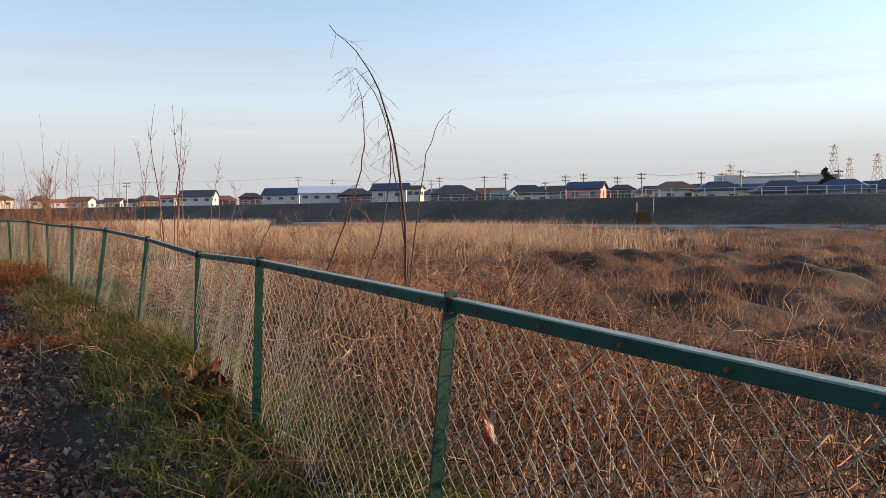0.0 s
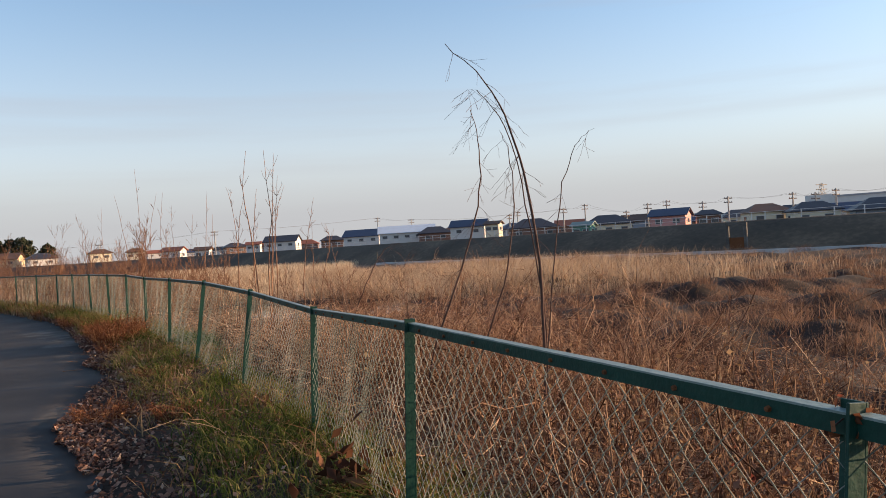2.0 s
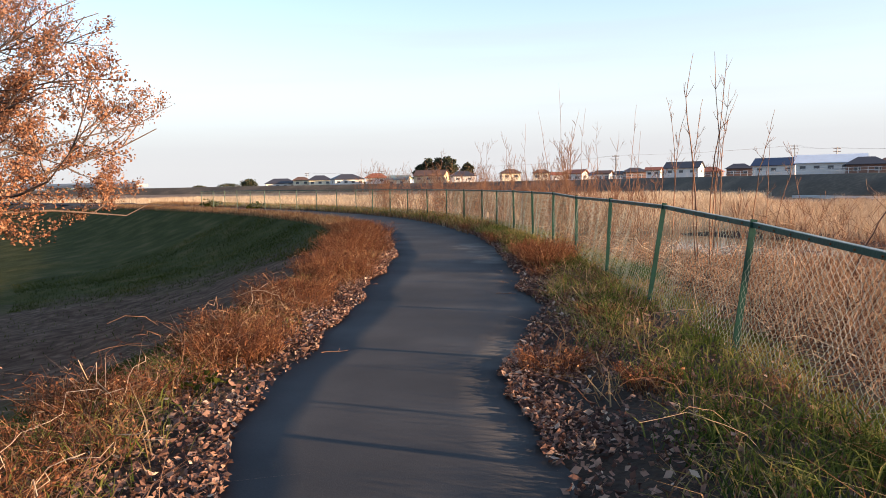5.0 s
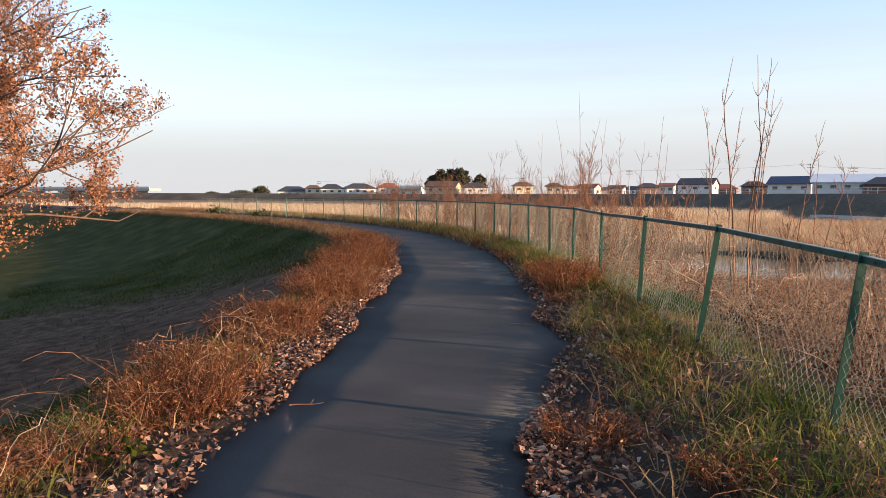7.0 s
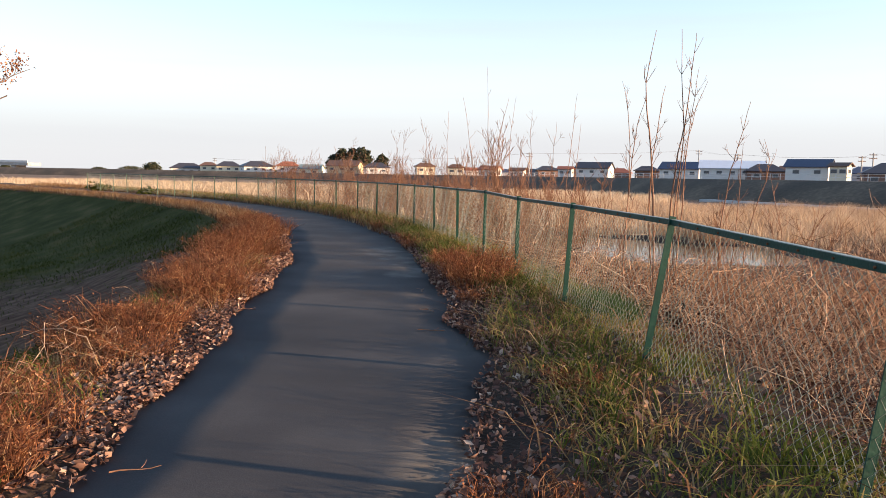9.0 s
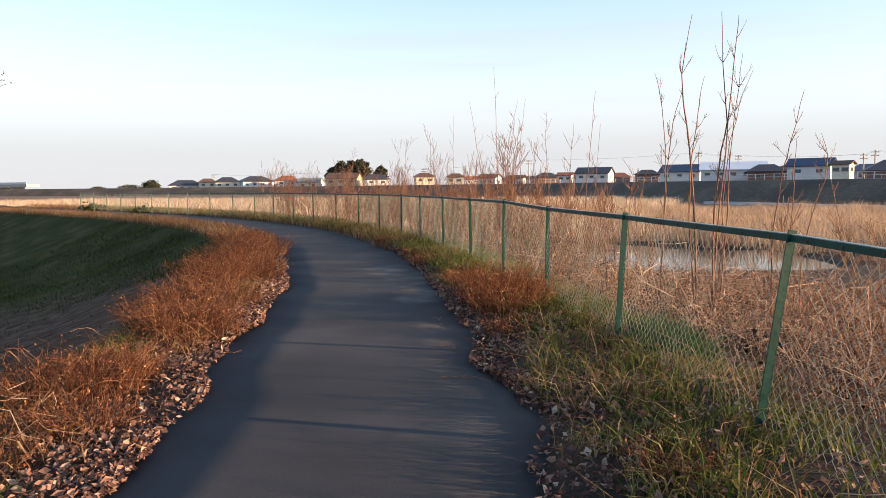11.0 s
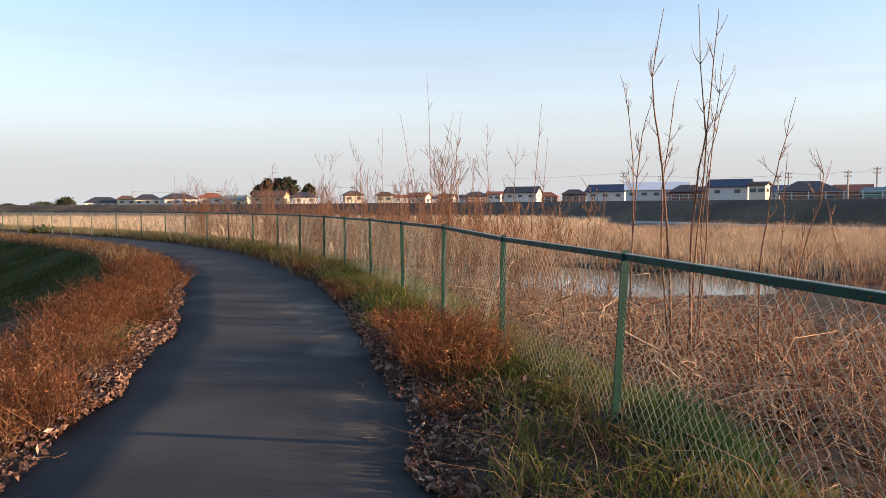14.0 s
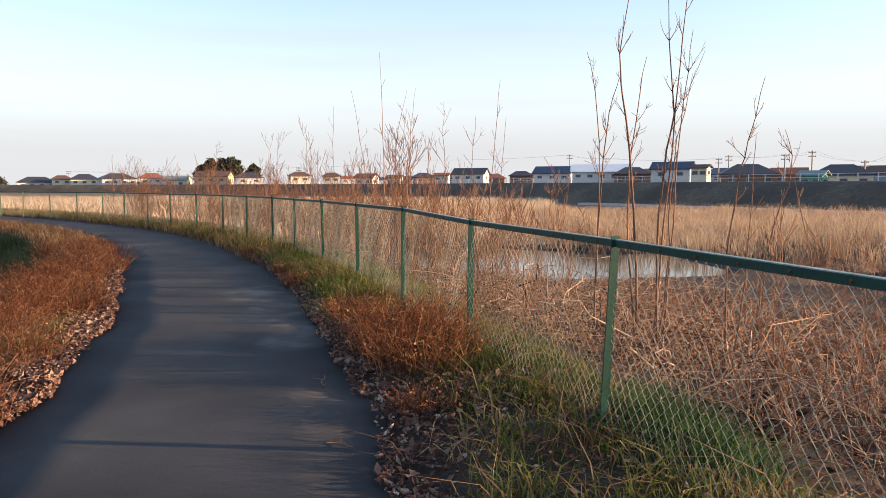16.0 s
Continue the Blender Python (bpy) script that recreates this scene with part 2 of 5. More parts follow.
def fast(name, verts, sizes, loops, material, parent=None, smooth=False):
    """A mesh straight from arrays: places, corners per face, corner indices."""
    me = bpy.data.meshes.new(name)
    verts, sizes, loops = np.asarray(verts, np.float32), np.asarray(sizes, np.int32), np.asarray(loops, np.int32)
    me.vertices.add(len(verts))
    me.vertices.foreach_set("co", verts.ravel())
    me.loops.add(len(loops))
    me.loops.foreach_set("vertex_index", loops)
    me.polygons.add(len(sizes))
    me.polygons.foreach_set("loop_start", np.r_[0, np.cumsum(sizes)[:-1]].astype(np.int32))
    if smooth:
        me.polygons.foreach_set("use_smooth", np.ones(len(sizes), bool))
    me.update(calc_edges=True)
    me.materials.append(material)
    ob = new(name, me)
    ob.parent = parent
    return ob


def empty(name, place=(0, 0, 0), turn=0.0, label="", category="", group=""):
    ob = new(name)
    ob.empty_display_size = 0.2
    ob.matrix_world = Matrix.Translation(place) @ Matrix.Rotation(turn, 4, "Z")
    return tagged(ob, label, category, group)


def box(bm, x0, x1, y0, y1, z0, z1, m=None):
    vs = bmesh.ops.create_cube(bm, size=1.0)["verts"]
    for v in vs:
        v.co = Vector((x0 + (v.co.x + 0.5) * (x1 - x0), y0 + (v.co.y + 0.5) * (y1 - y0), z0 + (v.co.z + 0.5) * (z1 - z0)))
        if m:
            v.co = m @ v.co
    return vs


# ---- plan ----
# the right edge of the asphalt path
EDGE = [(6.5, -17.5), (2.6, -8.5), (0.9, -4.3), (-0.7, -0.5), (-1.69, 2.0), (-2.22, 3.29), (-2.8, 4.6), (-3.55, 6.3), (-4.32, 8.1), (-5.1, 9.9), (-5.68, 11.1), (-6.2, 12.2),
        (-7.2, 14.1), (-8.4, 16.2), (-10.1, 18.8), (-13.2, 22.9), (-16.9, 26.7), (-20.4, 29.5), (-25.2, 32.7), (-34, 37.5), (-48, 43.5), (-75, 53), (-130, 70)]
WIDTH = 1.9


def narrow(s):
    """How far the left edge has grown in over the asphalt."""
    return 0.06 + 0.46 * np.clip((26.0 - s) / 2.5, 0, 1)


POSTS = [(1.75, -4.0), (1.2, -2.1), (0.3, -0.3), (-0.5, 1.57), (-1.15, 3.38), (-1.75, 5.28), (-2.52, 7.13), (-3.39, 8.93), (-4.31, 10.7), (-5.24, 12.47), (-6.17, 14.25), (-7.19, 15.96), (-8.25, 17.67),
         (-9.34, 19.34), (-10.46, 20.99), (-11.73, 22.54), (-13.06, 24.04), (-14.51, 25.41), (-16.03, 26.71), (-17.55, 28.01), (-19.14, 29.23), (-20.75, 30.41), (-22.49, 31.4), (-24.3, 32.3),
         (-26.18, 33.2), (-28.0, 34.1), (-29.8, 35.0), (-31.6, 35.9), (-33.4, 36.8), (-35.2, 37.7), (-37.0, 38.6), (-38.9, 39.5)]
POND = [(-9.8, 32.6), (-7.4, 32.2), (-4.9, 31.2)]
WATER_Z = -1.2
CREST = [(190, -200), (120, -60), (80, 20), (48, 60), (33, 72), (2, 110), (-33, 155), (-117, 228), (-205, 240), (-330, 240), (-700, 240)]


def smooth_line(points, step=0.5):
    """A rounded line through points."""
    pts = np.array(points, float)
    out = []
    for i in range(len(pts) - 1):
        p0, p1, p2, p3 = pts[max(i - 1, 0)], pts[i], pts[i + 1], pts[min(i + 2, len(pts) - 1)]
        for t in np.linspace(0, 1, max(2, int(np.linalg.norm(p2 - p1) / step)), endpoint=False):
            out.append(0.5 * (2 * p1 + (p2 - p0) * t + (2 * p0 - 5 * p1 + 4 * p2 - p3) * t**2 + (3 * p1 - p0 - 3 * p2 + p3) * t**3))
    return np.array(out + [pts[-1]])


LINE = smooth_line(EDGE, 0.25)
TANGENT = np.gradient(LINE, axis=0)
TANGENT /= np.linalg.norm(TANGENT, axis=1)[:, None]
RIGHT = np.stack([TANGENT[:, 1], -TANGENT[:, 0]], 1)
ALONG = np.r_[0, np.cumsum(np.linalg.norm(np.diff(LINE, axis=0), axis=1))]


def lateral(x, y):
    """Signed distance to the path's right edge (positive on the river side), and the way along it."""
    x, y = np.atleast_1d(np.asarray(x, float)), np.atleast_1d(np.asarray(y, float))
    d, s = np.empty(len(x)), np.empty(len(x))
    for i in range(0, len(x), 20000):
        q = np.stack([x[i:i + 20000], y[i:i + 20000]], 1)
        far = ((q**2).sum(1)[:, None] - 2 * q @ LINE.T + (LINE**2).sum(1)[None])
        n = far.argmin(1)
        off = q - LINE[n]
        side = (off * RIGHT[n]).sum(1)
        d[i:i + 20000] = np.sign(side) * np.maximum(np.abs(side), np.sqrt(np.maximum(far[np.arange(len(q)), n], 0)) - 0.02)
        s[i:i + 20000] = ALONG[n] + (off * TANGENT[n]).sum(1)
    return d, s


def right_edge(s):
    """Where litter and turf bite into the asphalt on the river side."""
    at = [19.0, 22.0, 23.4, 24.6, 25.6, 26.2, 27.0, 27.8, 28.9, 29.6, 30.2, 30.8, 31.7, 33.0, 34.5, 37.0, 41.3, 46.0, 52.0]
    by = [0.0, -0.1, -0.12, -0.06, -0.2, -0.28, -0.12, 0.0, 0.22, 0.1, -0.02, 0.14, 0.08, 0.09, 0.14, 0.2, 0.28, 0.22, 0.1]
    return np.interp(s, at, by) + 0.02 * np.sin(s * 7.3) + 0.015 * np.sin(s * 13.1 + 1)


def line_distance(x, y, pts):
    q = np.stack([np.asarray(x, float), np.asarray(y, float)], 1)
    best = np.full(len(q), 1e9)
    for a, c in zip(np.array(pts[:-1], float), np.array(pts[1:], float)):
        u = np.clip(((q - a) @ (c - a)) / ((c - a) @ (c - a)), 0, 1)
        best = np.minimum(best, np.linalg.norm(q - a - u[:, None] * (c - a), axis=1))
    return best


def ripple(x, y, k, seed=0.0):
    """A cheap smooth unevenness between -1 and 1."""
    return (np.sin(x * k + 1.3 + seed) * np.cos(y * k * 1.17 - 0.7 + seed * 2) + np.sin((x + y) * k * 0.71 + 2.1 - seed) * np.cos((x - 0.6 * y) * k * 0.93 + seed)) / 2


def wobble(s, seed=0.0):
    return 0.10 * np.sin(s * 0.9 + seed) + 0.07 * np.sin(s * 2.3 + 1.7 * seed) + 0.05 * np.sin(s * 5.1 + 0.4 + seed)


def ground_z(x, y):
    x, y = np.atleast_1d(np.asarray(x, float)), np.atleast_1d(np.asarray(y, float))
    d, s = lateral(x, y)
    z = np.interp(d, [-60, -24, -13, -8.5, -6.5, -3.7, -2.75, -WIDTH, 0, 0.3, 0.6, 1.15, 1.7, 3, 6, 9, 40, 400], [-3.0, -3.0, -2.8, -2.2, -1.65, -0.5, -0.04, 0, 0, 0.03, 0.1, 0.14, 0.04, -0.4, -0.95, -1.1, -1.25, -1.3])
    rough = np.clip((d - 2) / 6, 0, 1) * np.clip((np.hypot(x + 5, y - 24) - 4) / 9, 0.15, 1) + np.clip((-d - 3.5) / 5, 0, 1) * 0.35
    near = np.exp(-np.hypot(x, y - 20) / 120) * (1 + 0.8 * np.clip((x - 1) / 4, 0, 1))
    z += rough * near * (0.26 * ripple(x, y, 0.55) + 0.24 * ripple(x, y, 1.25, 2.0) + 0.1 * ripple(x, y, 2.6, 5.0))
    pd = line_distance(x, y, POND) + 0.5 * ripple(x, y, 0.8, 1.0)
    z = np.where(pd < 5.2, np.minimum(z, -1.75 + 0.75 * np.clip((pd - 2.0) / 3.2, 0, 1)), z)
    return z


# ---- ground ----
def graded(lo, hi, step, reach):
    mid = np.arange(lo, hi, step)
    out = [step]
    while sum(out) < reach:
        out.append(out[-1] * 1.22)
    o = np.cumsum(out)
    return np.r_[lo - o[::-1], mid, mid[-1] + o]


gx, gy = graded(-32, 18, 0.4, 3500), graded(-8, 48, 0.4, 3500)
XX, YY = np.meshgrid(gx, gy)
nx, ny = len(gx), len(gy)
ZZ = ground_z(XX.ravel(), YY.ravel())
dd, ss = lateral(XX.ravel(), YY.ravel())
idx = np.arange(nx * ny).reshape(ny, nx)
quads = np.stack([idx[:-1, :-1], idx[:-1, 1:], idx[1:, 1:], idx[1:, :-1]], -1).reshape(-1, 4)
under = np.where((dd > -WIDTH + narrow(ss)) & (dd < 0.3), -0.03, 0.0)
ground = fast("ground", np.stack([XX.ravel(), YY.ravel(), ZZ + under], 1), np.full(len(quads), 4), quads.ravel(), M_SOIL, smooth=True)
for m in (M_LAWN, M_STRAW_GROUND, M_FIELD_GROUND):
    ground.data.materials.append(m)
qx, qy, qd = XX.ravel()[quads].mean(1), YY.ravel()[quads].mean(1), dd[quads].mean(1)
slot = np.zeros(len(quads), np.int32)
slot[qd < -2.6] = 1
slot[(qd > 5) | (qd < -30)] = 2
slot[(qd > 5) & (np.hypot(qx - 8, qy - 24) < 48)] = 3
ground.data.polygons.foreach_set("material_index", slot)
tagged(ground, "brown winter ground with lawn, dirt and dry straw", "ground", kind="structure")

# asphalt path, a thin slab with a ragged edge
keep = (ALONG > 6) & (ALONG < 150)
rows_, faces_ = [], []
PL, PR, PA = LINE[keep], RIGHT[keep], ALONG[keep]
cols = [0.0, 0.25, 0.5, 0.75, 1.0]
for i in range(len(PL)):
    r0, l0 = float(right_edge(PA[i])), -WIDTH + narrow(PA[i]) + wobble(PA[i], 2.0) * 0.6
    for c in cols:
        q = PL[i] + PR[i] * (r0 + (l0 - r0) * c)
        rows_.append((q[0], q[1], 0.016 + 0.002 * math.sin(c * math.pi)))
    first, last = rows_[-5], rows_[-1]
    rows_ += [(first[0], first[1], -0.06), (last[0], last[1], -0.06)]
for i in range(len(PL) - 1):
    a, n = i * 7, (i + 1) * 7
    for c in range(4):
        faces_ += [a + c, n + c, n + c + 1, a + c + 1]
    faces_ += [a + 5, n + 5, n, a, a + 4, n + 4, n + 6, a + 6]
path = fast("path", rows_, np.full(len(faces_) // 4, 4), faces_, M_ASPHALT, smooth=False)
tagged(path, "dark grey weathered asphalt footpath with ragged edges", "path", kind="structure")

# water
wl = smooth_line([(-15.0, 33.3)] + POND + [(1.6, 28.6)], 1.0)
bm = bmesh.new()
tang = np.gradient(wl, axis=0)
tang /= np.linalg.norm(tang, axis=1)[:, None]
prev = None
for (x, y), (tx, ty) in zip(wl, tang):
    cur = [bm.verts.new((x - ty * o, y + tx * o, WATER_Z)) for o in (-5.6, -1.9, 1.9, 5.6)]
    if prev:
        for k in range(3):
            bm.faces.new((prev[k], prev[k + 1], cur[k + 1], cur[k]))
    prev = cur
tagged(part("pond", bm, water), "still pond water reflecting the pale sky", "water", kind="structure")


# ---- levee ----
def strip(name, line, profile, material, step=6.0):
    """A long bank with a cross profile of (offset to the right, height)."""
    ln = smooth_line(line, step)
    tg = np.gradient(ln, axis=0)
    tg /= np.linalg.norm(tg, axis=1)[:, None]
    k = len(profile)
    v = [(x + ty * o, y - tx * o, z) for (x, y), (tx, ty) in zip(ln, tg) for o, z in profile]
    f = []
    for i in range(len(ln) - 1):
        for j in range(k - 1):
            f += [i * k + j, i * k + j + 1, (i + 1) * k + j + 1, (i + 1) * k + j]
    return fast(name, v, np.full(len(f) // 4, 4), f, material, smooth=False)


levee = strip("levee", CREST, [(-8.5, -2.2), (-6.6, -1.25), (-3.6, 0.2), (-0.5, 1.5), (0.0, 1.6), (4.0, 1.62), (5.0, 1.5), (13, -2.2)], M_LEVEE)
tagged(levee, "tall dark turf flood bank across the field", "levee", kind="structure")
tagged(strip("canal_kerb", CREST[2:6], [(-7.9, -1.6), (-7.9, -0.98), (-9.4, -0.98), (-9.4, -1.6)], M_CONCRETE), "pale concrete canal kerb at the foot of the levee", "kerb", kind="structure")


# ---- fence ----
def post_mesh():
    """A steel angle post that stands a little above the rail, 0.3 m below ground."""
    bm = bmesh.new()
    box(bm, -0.022, 0.022, -0.003, 0.003, -0.3, 1.018)
    box(bm, -0.022, -0.016, 0.003, 0.04, -0.3, 1.018)
    bmesh.ops.bevel(bm, geom=bm.edges[:], offset=0.001, segments=1, affect="EDGES")
    me = bpy.data.meshes.new("post")
    bm.to_mesh(me)
    bm.free()
    me.materials.append(M_GREEN)
    return me


fence = empty("fence", (0, 0, 0), 0, "green steel angle-post fence with chain-link wire mesh beside the path", "fence")
POST_MESH = post_mesh()
LEANS = [0.03, 0.02, 0.06, 0.11, 0.055, 0.052, 0.13, 0.15, 0.055, 0.015, 0.013]
RAIL_Z = [0.97, 0.97, 0.972, 1.01, 1.0, 0.93, 0.978, 1.026, 1.037, 1.036, 1.066, 1.063, 1.067]
rng = np.random.default_rng(5)
TOPS = []
for i, (x, y) in enumerate(POSTS):
    a, c = np.array(POSTS[max(i - 1, 0)]), np.array(POSTS[min(i + 1, len(POSTS) - 1)])
    t = (c - a) / np.linalg.norm(c - a)
    turn = math.atan2(t[1], t[0])
    top = Vector((x + 0.018 * t[1] * (i > 10), y - 0.018 * t[0] * (i > 10), RAIL_Z[i] if i < len(RAIL_Z) else 1.06))
    lean = LEANS[i] if i < len(LEANS) else float(rng.normal(0, 0.012))
    up = Vector((-t[1] * lean * -1, t[0] * lean * -1, 1)).normalized()
    xa = (Vector((t[0], t[1], 0)) - up * up.dot(Vector((t[0], t[1], 0)))).normalized()
    ya = up.cross(xa)
    m = Matrix((xa, ya, up)).transposed().to_4x4()
    m.translation = top - up * 1.0
    ob = new("post", POST_MESH)
    ob.parent, ob.matrix_basis = fence, m
    TOPS.append((top, up, m.translation.copy()))


def beam(bm, a, c, w0, w1, h0, h1, side):
    """A straight bar from a to c; w along side, h upward."""
    vs = []
    for q in (a, c):
        for w, h in ((w0, h0), (w1, h0), (w1, h1), (w0, h1)):
            vs.append(bm.verts.new(q + side * w + Vector((0, 0, h))))
    for f in ((0, 1, 2, 3), (7, 6, 5, 4), (0, 4, 5, 1), (1, 5, 6, 2), (2, 6, 7, 3), (3, 7, 4, 0)):
        bm.faces.new([vs[k] for k in f])


for i in range(len(TOPS) - 1):
    a, c = TOPS[i][0], TOPS[i + 1][0]
    t = (c - a).normalized()
    side = Vector((-t.y, t.x, 0)).normalized()
    # rail: an angle with a flat top and a hanging web towards the path
    bm = bmesh.new()
    beam(bm, a - t * 0.02, c - t * 0.022, 0.022, 0.026, -0.031, 0.0, side)
    bmesh.ops.recalc_face_normals(bm, faces=bm.faces[:])
    rail = part("rail", bm, M_GREEN, fence)
    # top flange in that paler green, skylight mixed into its colour
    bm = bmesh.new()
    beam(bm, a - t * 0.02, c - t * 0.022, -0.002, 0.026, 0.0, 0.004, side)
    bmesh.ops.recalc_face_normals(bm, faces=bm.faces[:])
    part("top_flange", bm, M_LIT_FADED, rail, "faded top of the rail, coloured paler for the light on it")
    if 1 < i < 12:
        for k in range(8):
            q = a.lerp(c, (k + 0.6) / 8.2) + side * 0.0262 + Vector((0, 0, -0.016))
            bm = bmesh.new()
            bmesh.ops.create_cone(bm, cap_ends=True, segments=6, radius1=0.006, radius2=0.005, depth=0.007,
                                  matrix=Matrix.Translation(q + side * 0.003) @ side.to_track_quat("Z", "Y").to_matrix().to_4x4())
            part("bolt", bm, M_RUST, rail)
    # chain-link: zigzag wires whose tips hook into their neighbours, so that they enclose diamonds
    top0, top1 = a - Vector((0, 0, 0.03)), c - Vector((0, 0, 0.03))
    z0, z1 = TOPS[i][2] + Vector((0, 0, 0.05)), TOPS[i + 1][2] + Vector((0, 0, 0.05))
    wide, high = (c - a).length, 0.94
    pitch, half = (0.033, 0.035) if i < 16 else (0.066, 0.07)
    r = 0.0016 if i < 10 else 0.0021 if i < 16 else 0.003
    count, rows = int(wide / pitch), int(high / half)
    V, F = [], []
    for k in range(count):
        base = len(V)
        for j in range(rows + 1):
            tip = 0.5 if (j + k) % 2 else -0.5
            u, v = (k + 0.5 + tip * 1.05) * pitch / wide, j / rows
            sag = 0.02 * math.sin(k * 0.11 + i * 1.7) * math.sin(v * 3.1) + 0.006 * math.sin(k * 0.45 + j * 0.4)
            q = z0.lerp(z1, u).lerp(top0.lerp(top1, u), v) + side * (0.012 + tip * 0.004 + sag) - Vector((0, 0, 0.012 * math.sin(k * 0.2 + i) * (1 - v)))
            for ang in (0.5, 2.6, 4.7):
                V.append(q + t * (r * math.cos(ang)) + side * (r * math.sin(ang)))
        for j in range(rows):
            for n in range(3):
                p0, p1 = base + j * 3 + n, base + j * 3 + (n + 1) % 3
                F += [p0, p1, p1 + 3, p0 + 3]
    fast("wire_mesh", [tuple(v) for v in V], np.full(len(F) // 4, 4), F, M_WIRE, fence)


# ---- plants from arrays ----
def scatter(n, d0, d1, s0, s1, rng, power=1.0):
    """Places beside the path: n points between two distances and two ways along."""
    d = d0 + (d1 - d0) * rng.random(n) ** power
    s = s0 + (s1 - s0) * rng.random(n)
    d = np.where((d < -WIDTH) & (d > -WIDTH - 2), d + narrow(s) * (1 + (d + WIDTH) / 2), d)
    px, py = np.interp(s, ALONG, LINE[:, 0]), np.interp(s, ALONG, LINE[:, 1])
    rx, ry = np.interp(s, ALONG, RIGHT[:, 0]), np.interp(s, ALONG, RIGHT[:, 1])
    return px + rx * d, py + ry * d, d, s


def blades(name, x, y, h, w, material, rng, lean=0.35, parent=None, z=None, flop=0.5, head=None):
    """Grass: each blade a bent, tapering strip. flop: how far the tip hangs over."""
    n = len(x)
    z = ground_z(x, y) - 0.01 if z is None else z
    az, fa = rng.random(n) * 6.283, rng.random(n) * 6.283
    ln = lean * h * (0.3 + rng.random(n))
    base = np.stack([x, y, z], 1)
    wv = np.stack([np.cos(fa), np.sin(fa), np.zeros(n)], 1) * (w / 2)[:, None]
    dirv = np.stack([np.cos(az), np.sin(az), np.zeros(n)], 1)
    mid = base + dirv * (ln * 0.35)[:, None] + np.array([0, 0, 1]) * (h * 0.6)[:, None]
    tip = base + dirv * (ln * (1 + flop))[:, None] + np.array([0, 0, 1]) * (h * (1 - 0.25 * flop * rng.random(n)))[:, None]
    k = 0.75 if head is None else head
    V = np.stack([base - wv, base + wv, mid - wv * k, mid + wv * k, tip], 1).reshape(-1, 3)
    o = np.arange(n)[:, None] * 5
    L = np.concatenate([o + np.array([[0, 1, 3, 2]]), o + np.array([[2, 3, 4]])], 1).ravel()
    S = np.tile([4, 3], n)
    return fast(name, V, S, L, material, parent)


def canes(name, P, R, material, parent=None, sides=3):
    """Stems: P is (stems, knots, 3), R the thickness at each knot."""
    n, k, _ = P.shape
    axis = P[:, -1] - P[:, 0]
    axis /= np.linalg.norm(axis, axis=1)[:, None] + 1e-9
    ref = np.where(np.abs(axis[:, 2:3]) > 0.8, np.array([[1.0, 0, 0]]), np.array([[0, 0, 1.0]]))
    u = np.cross(axis, ref)
    u /= np.linalg.norm(u, axis=1)[:, None]
    v = np.cross(axis, u)
    ang = np.arange(sides) * 2 * np.pi / sides
    ring = np.cos(ang)[None, :, None] * u[:, None] + np.sin(ang)[None, :, None] * v[:, None]
    V = P[:, :, None] + R[:, :, None, None] * ring[:, None]
    o = (np.arange(n) * k * sides)[:, None, None]
    j = (np.arange(k - 1) * sides)[None, :, None]
    c = np.arange(sides)[None, None]
    c1 = (c + 1) % sides
    q = np.stack([o + j + c, o + j + c1, o + j + c1 + sides, o + j + c + sides], -1)
    return fast(name, V.reshape(-1, 3), np.full(q.size // 4, 4), q.ravel(), material, parent, smooth=True)


def leaves(name, C, size, material, rng, parent=None, flat=0.6):
    """Curled leaves: four triangles each, a point at both ends, folded along the rib."""
    n = len(C)
    a = rng.normal(size=(n, 3))
    a[:, 2] *= 1 - flat
    a /= np.linalg.norm(a, axis=1)[:, None] + 1e-9
    up = rng.normal(size=(n, 3)) * (1 - flat)
    up[:, 2] += flat * 1.5
    sd = np.cross(a, up)
    sd /= np.linalg.norm(sd, axis=1)[:, None] + 1e-9
    up = np.cross(sd, a)
    L, W = size[:, None], (size * (0.45 + 0.3 * rng.random(n)))[:, None]
    curl = (size * (rng.random(n) * 0.5 - 0.1))[:, None]
    V = np.stack([C - a * L / 2 + up * curl, C + sd * W / 2 + up * curl * 0.5, C - up * curl * 0.2, C - sd * W / 2 + up * curl * 0.7, C + a * L / 2 + up * curl * 0.8], 1).reshape(-1, 3)
    o = np.arange(n)[:, None] * 5
    F = (o + np.array([[0, 1, 2, 0, 2, 3, 1, 4, 2, 2, 4, 3]])).ravel()
    return fast(name, V, np.full(n * 4, 3), F, material, parent)


def stuff(ob, label, category):
    return tagged(ob, label, category, kind="stuff")


def clumped(x, y, k, seed, keep_low, rng):
    """Thin a scatter out into tufts and gaps."""
    return rng.random(len(x)) < np.clip(0.5 + 0.75 * ripple(x, y, k, seed), keep_low, 1)


S_CAM = 17.5  # way along the path at which the walk begins

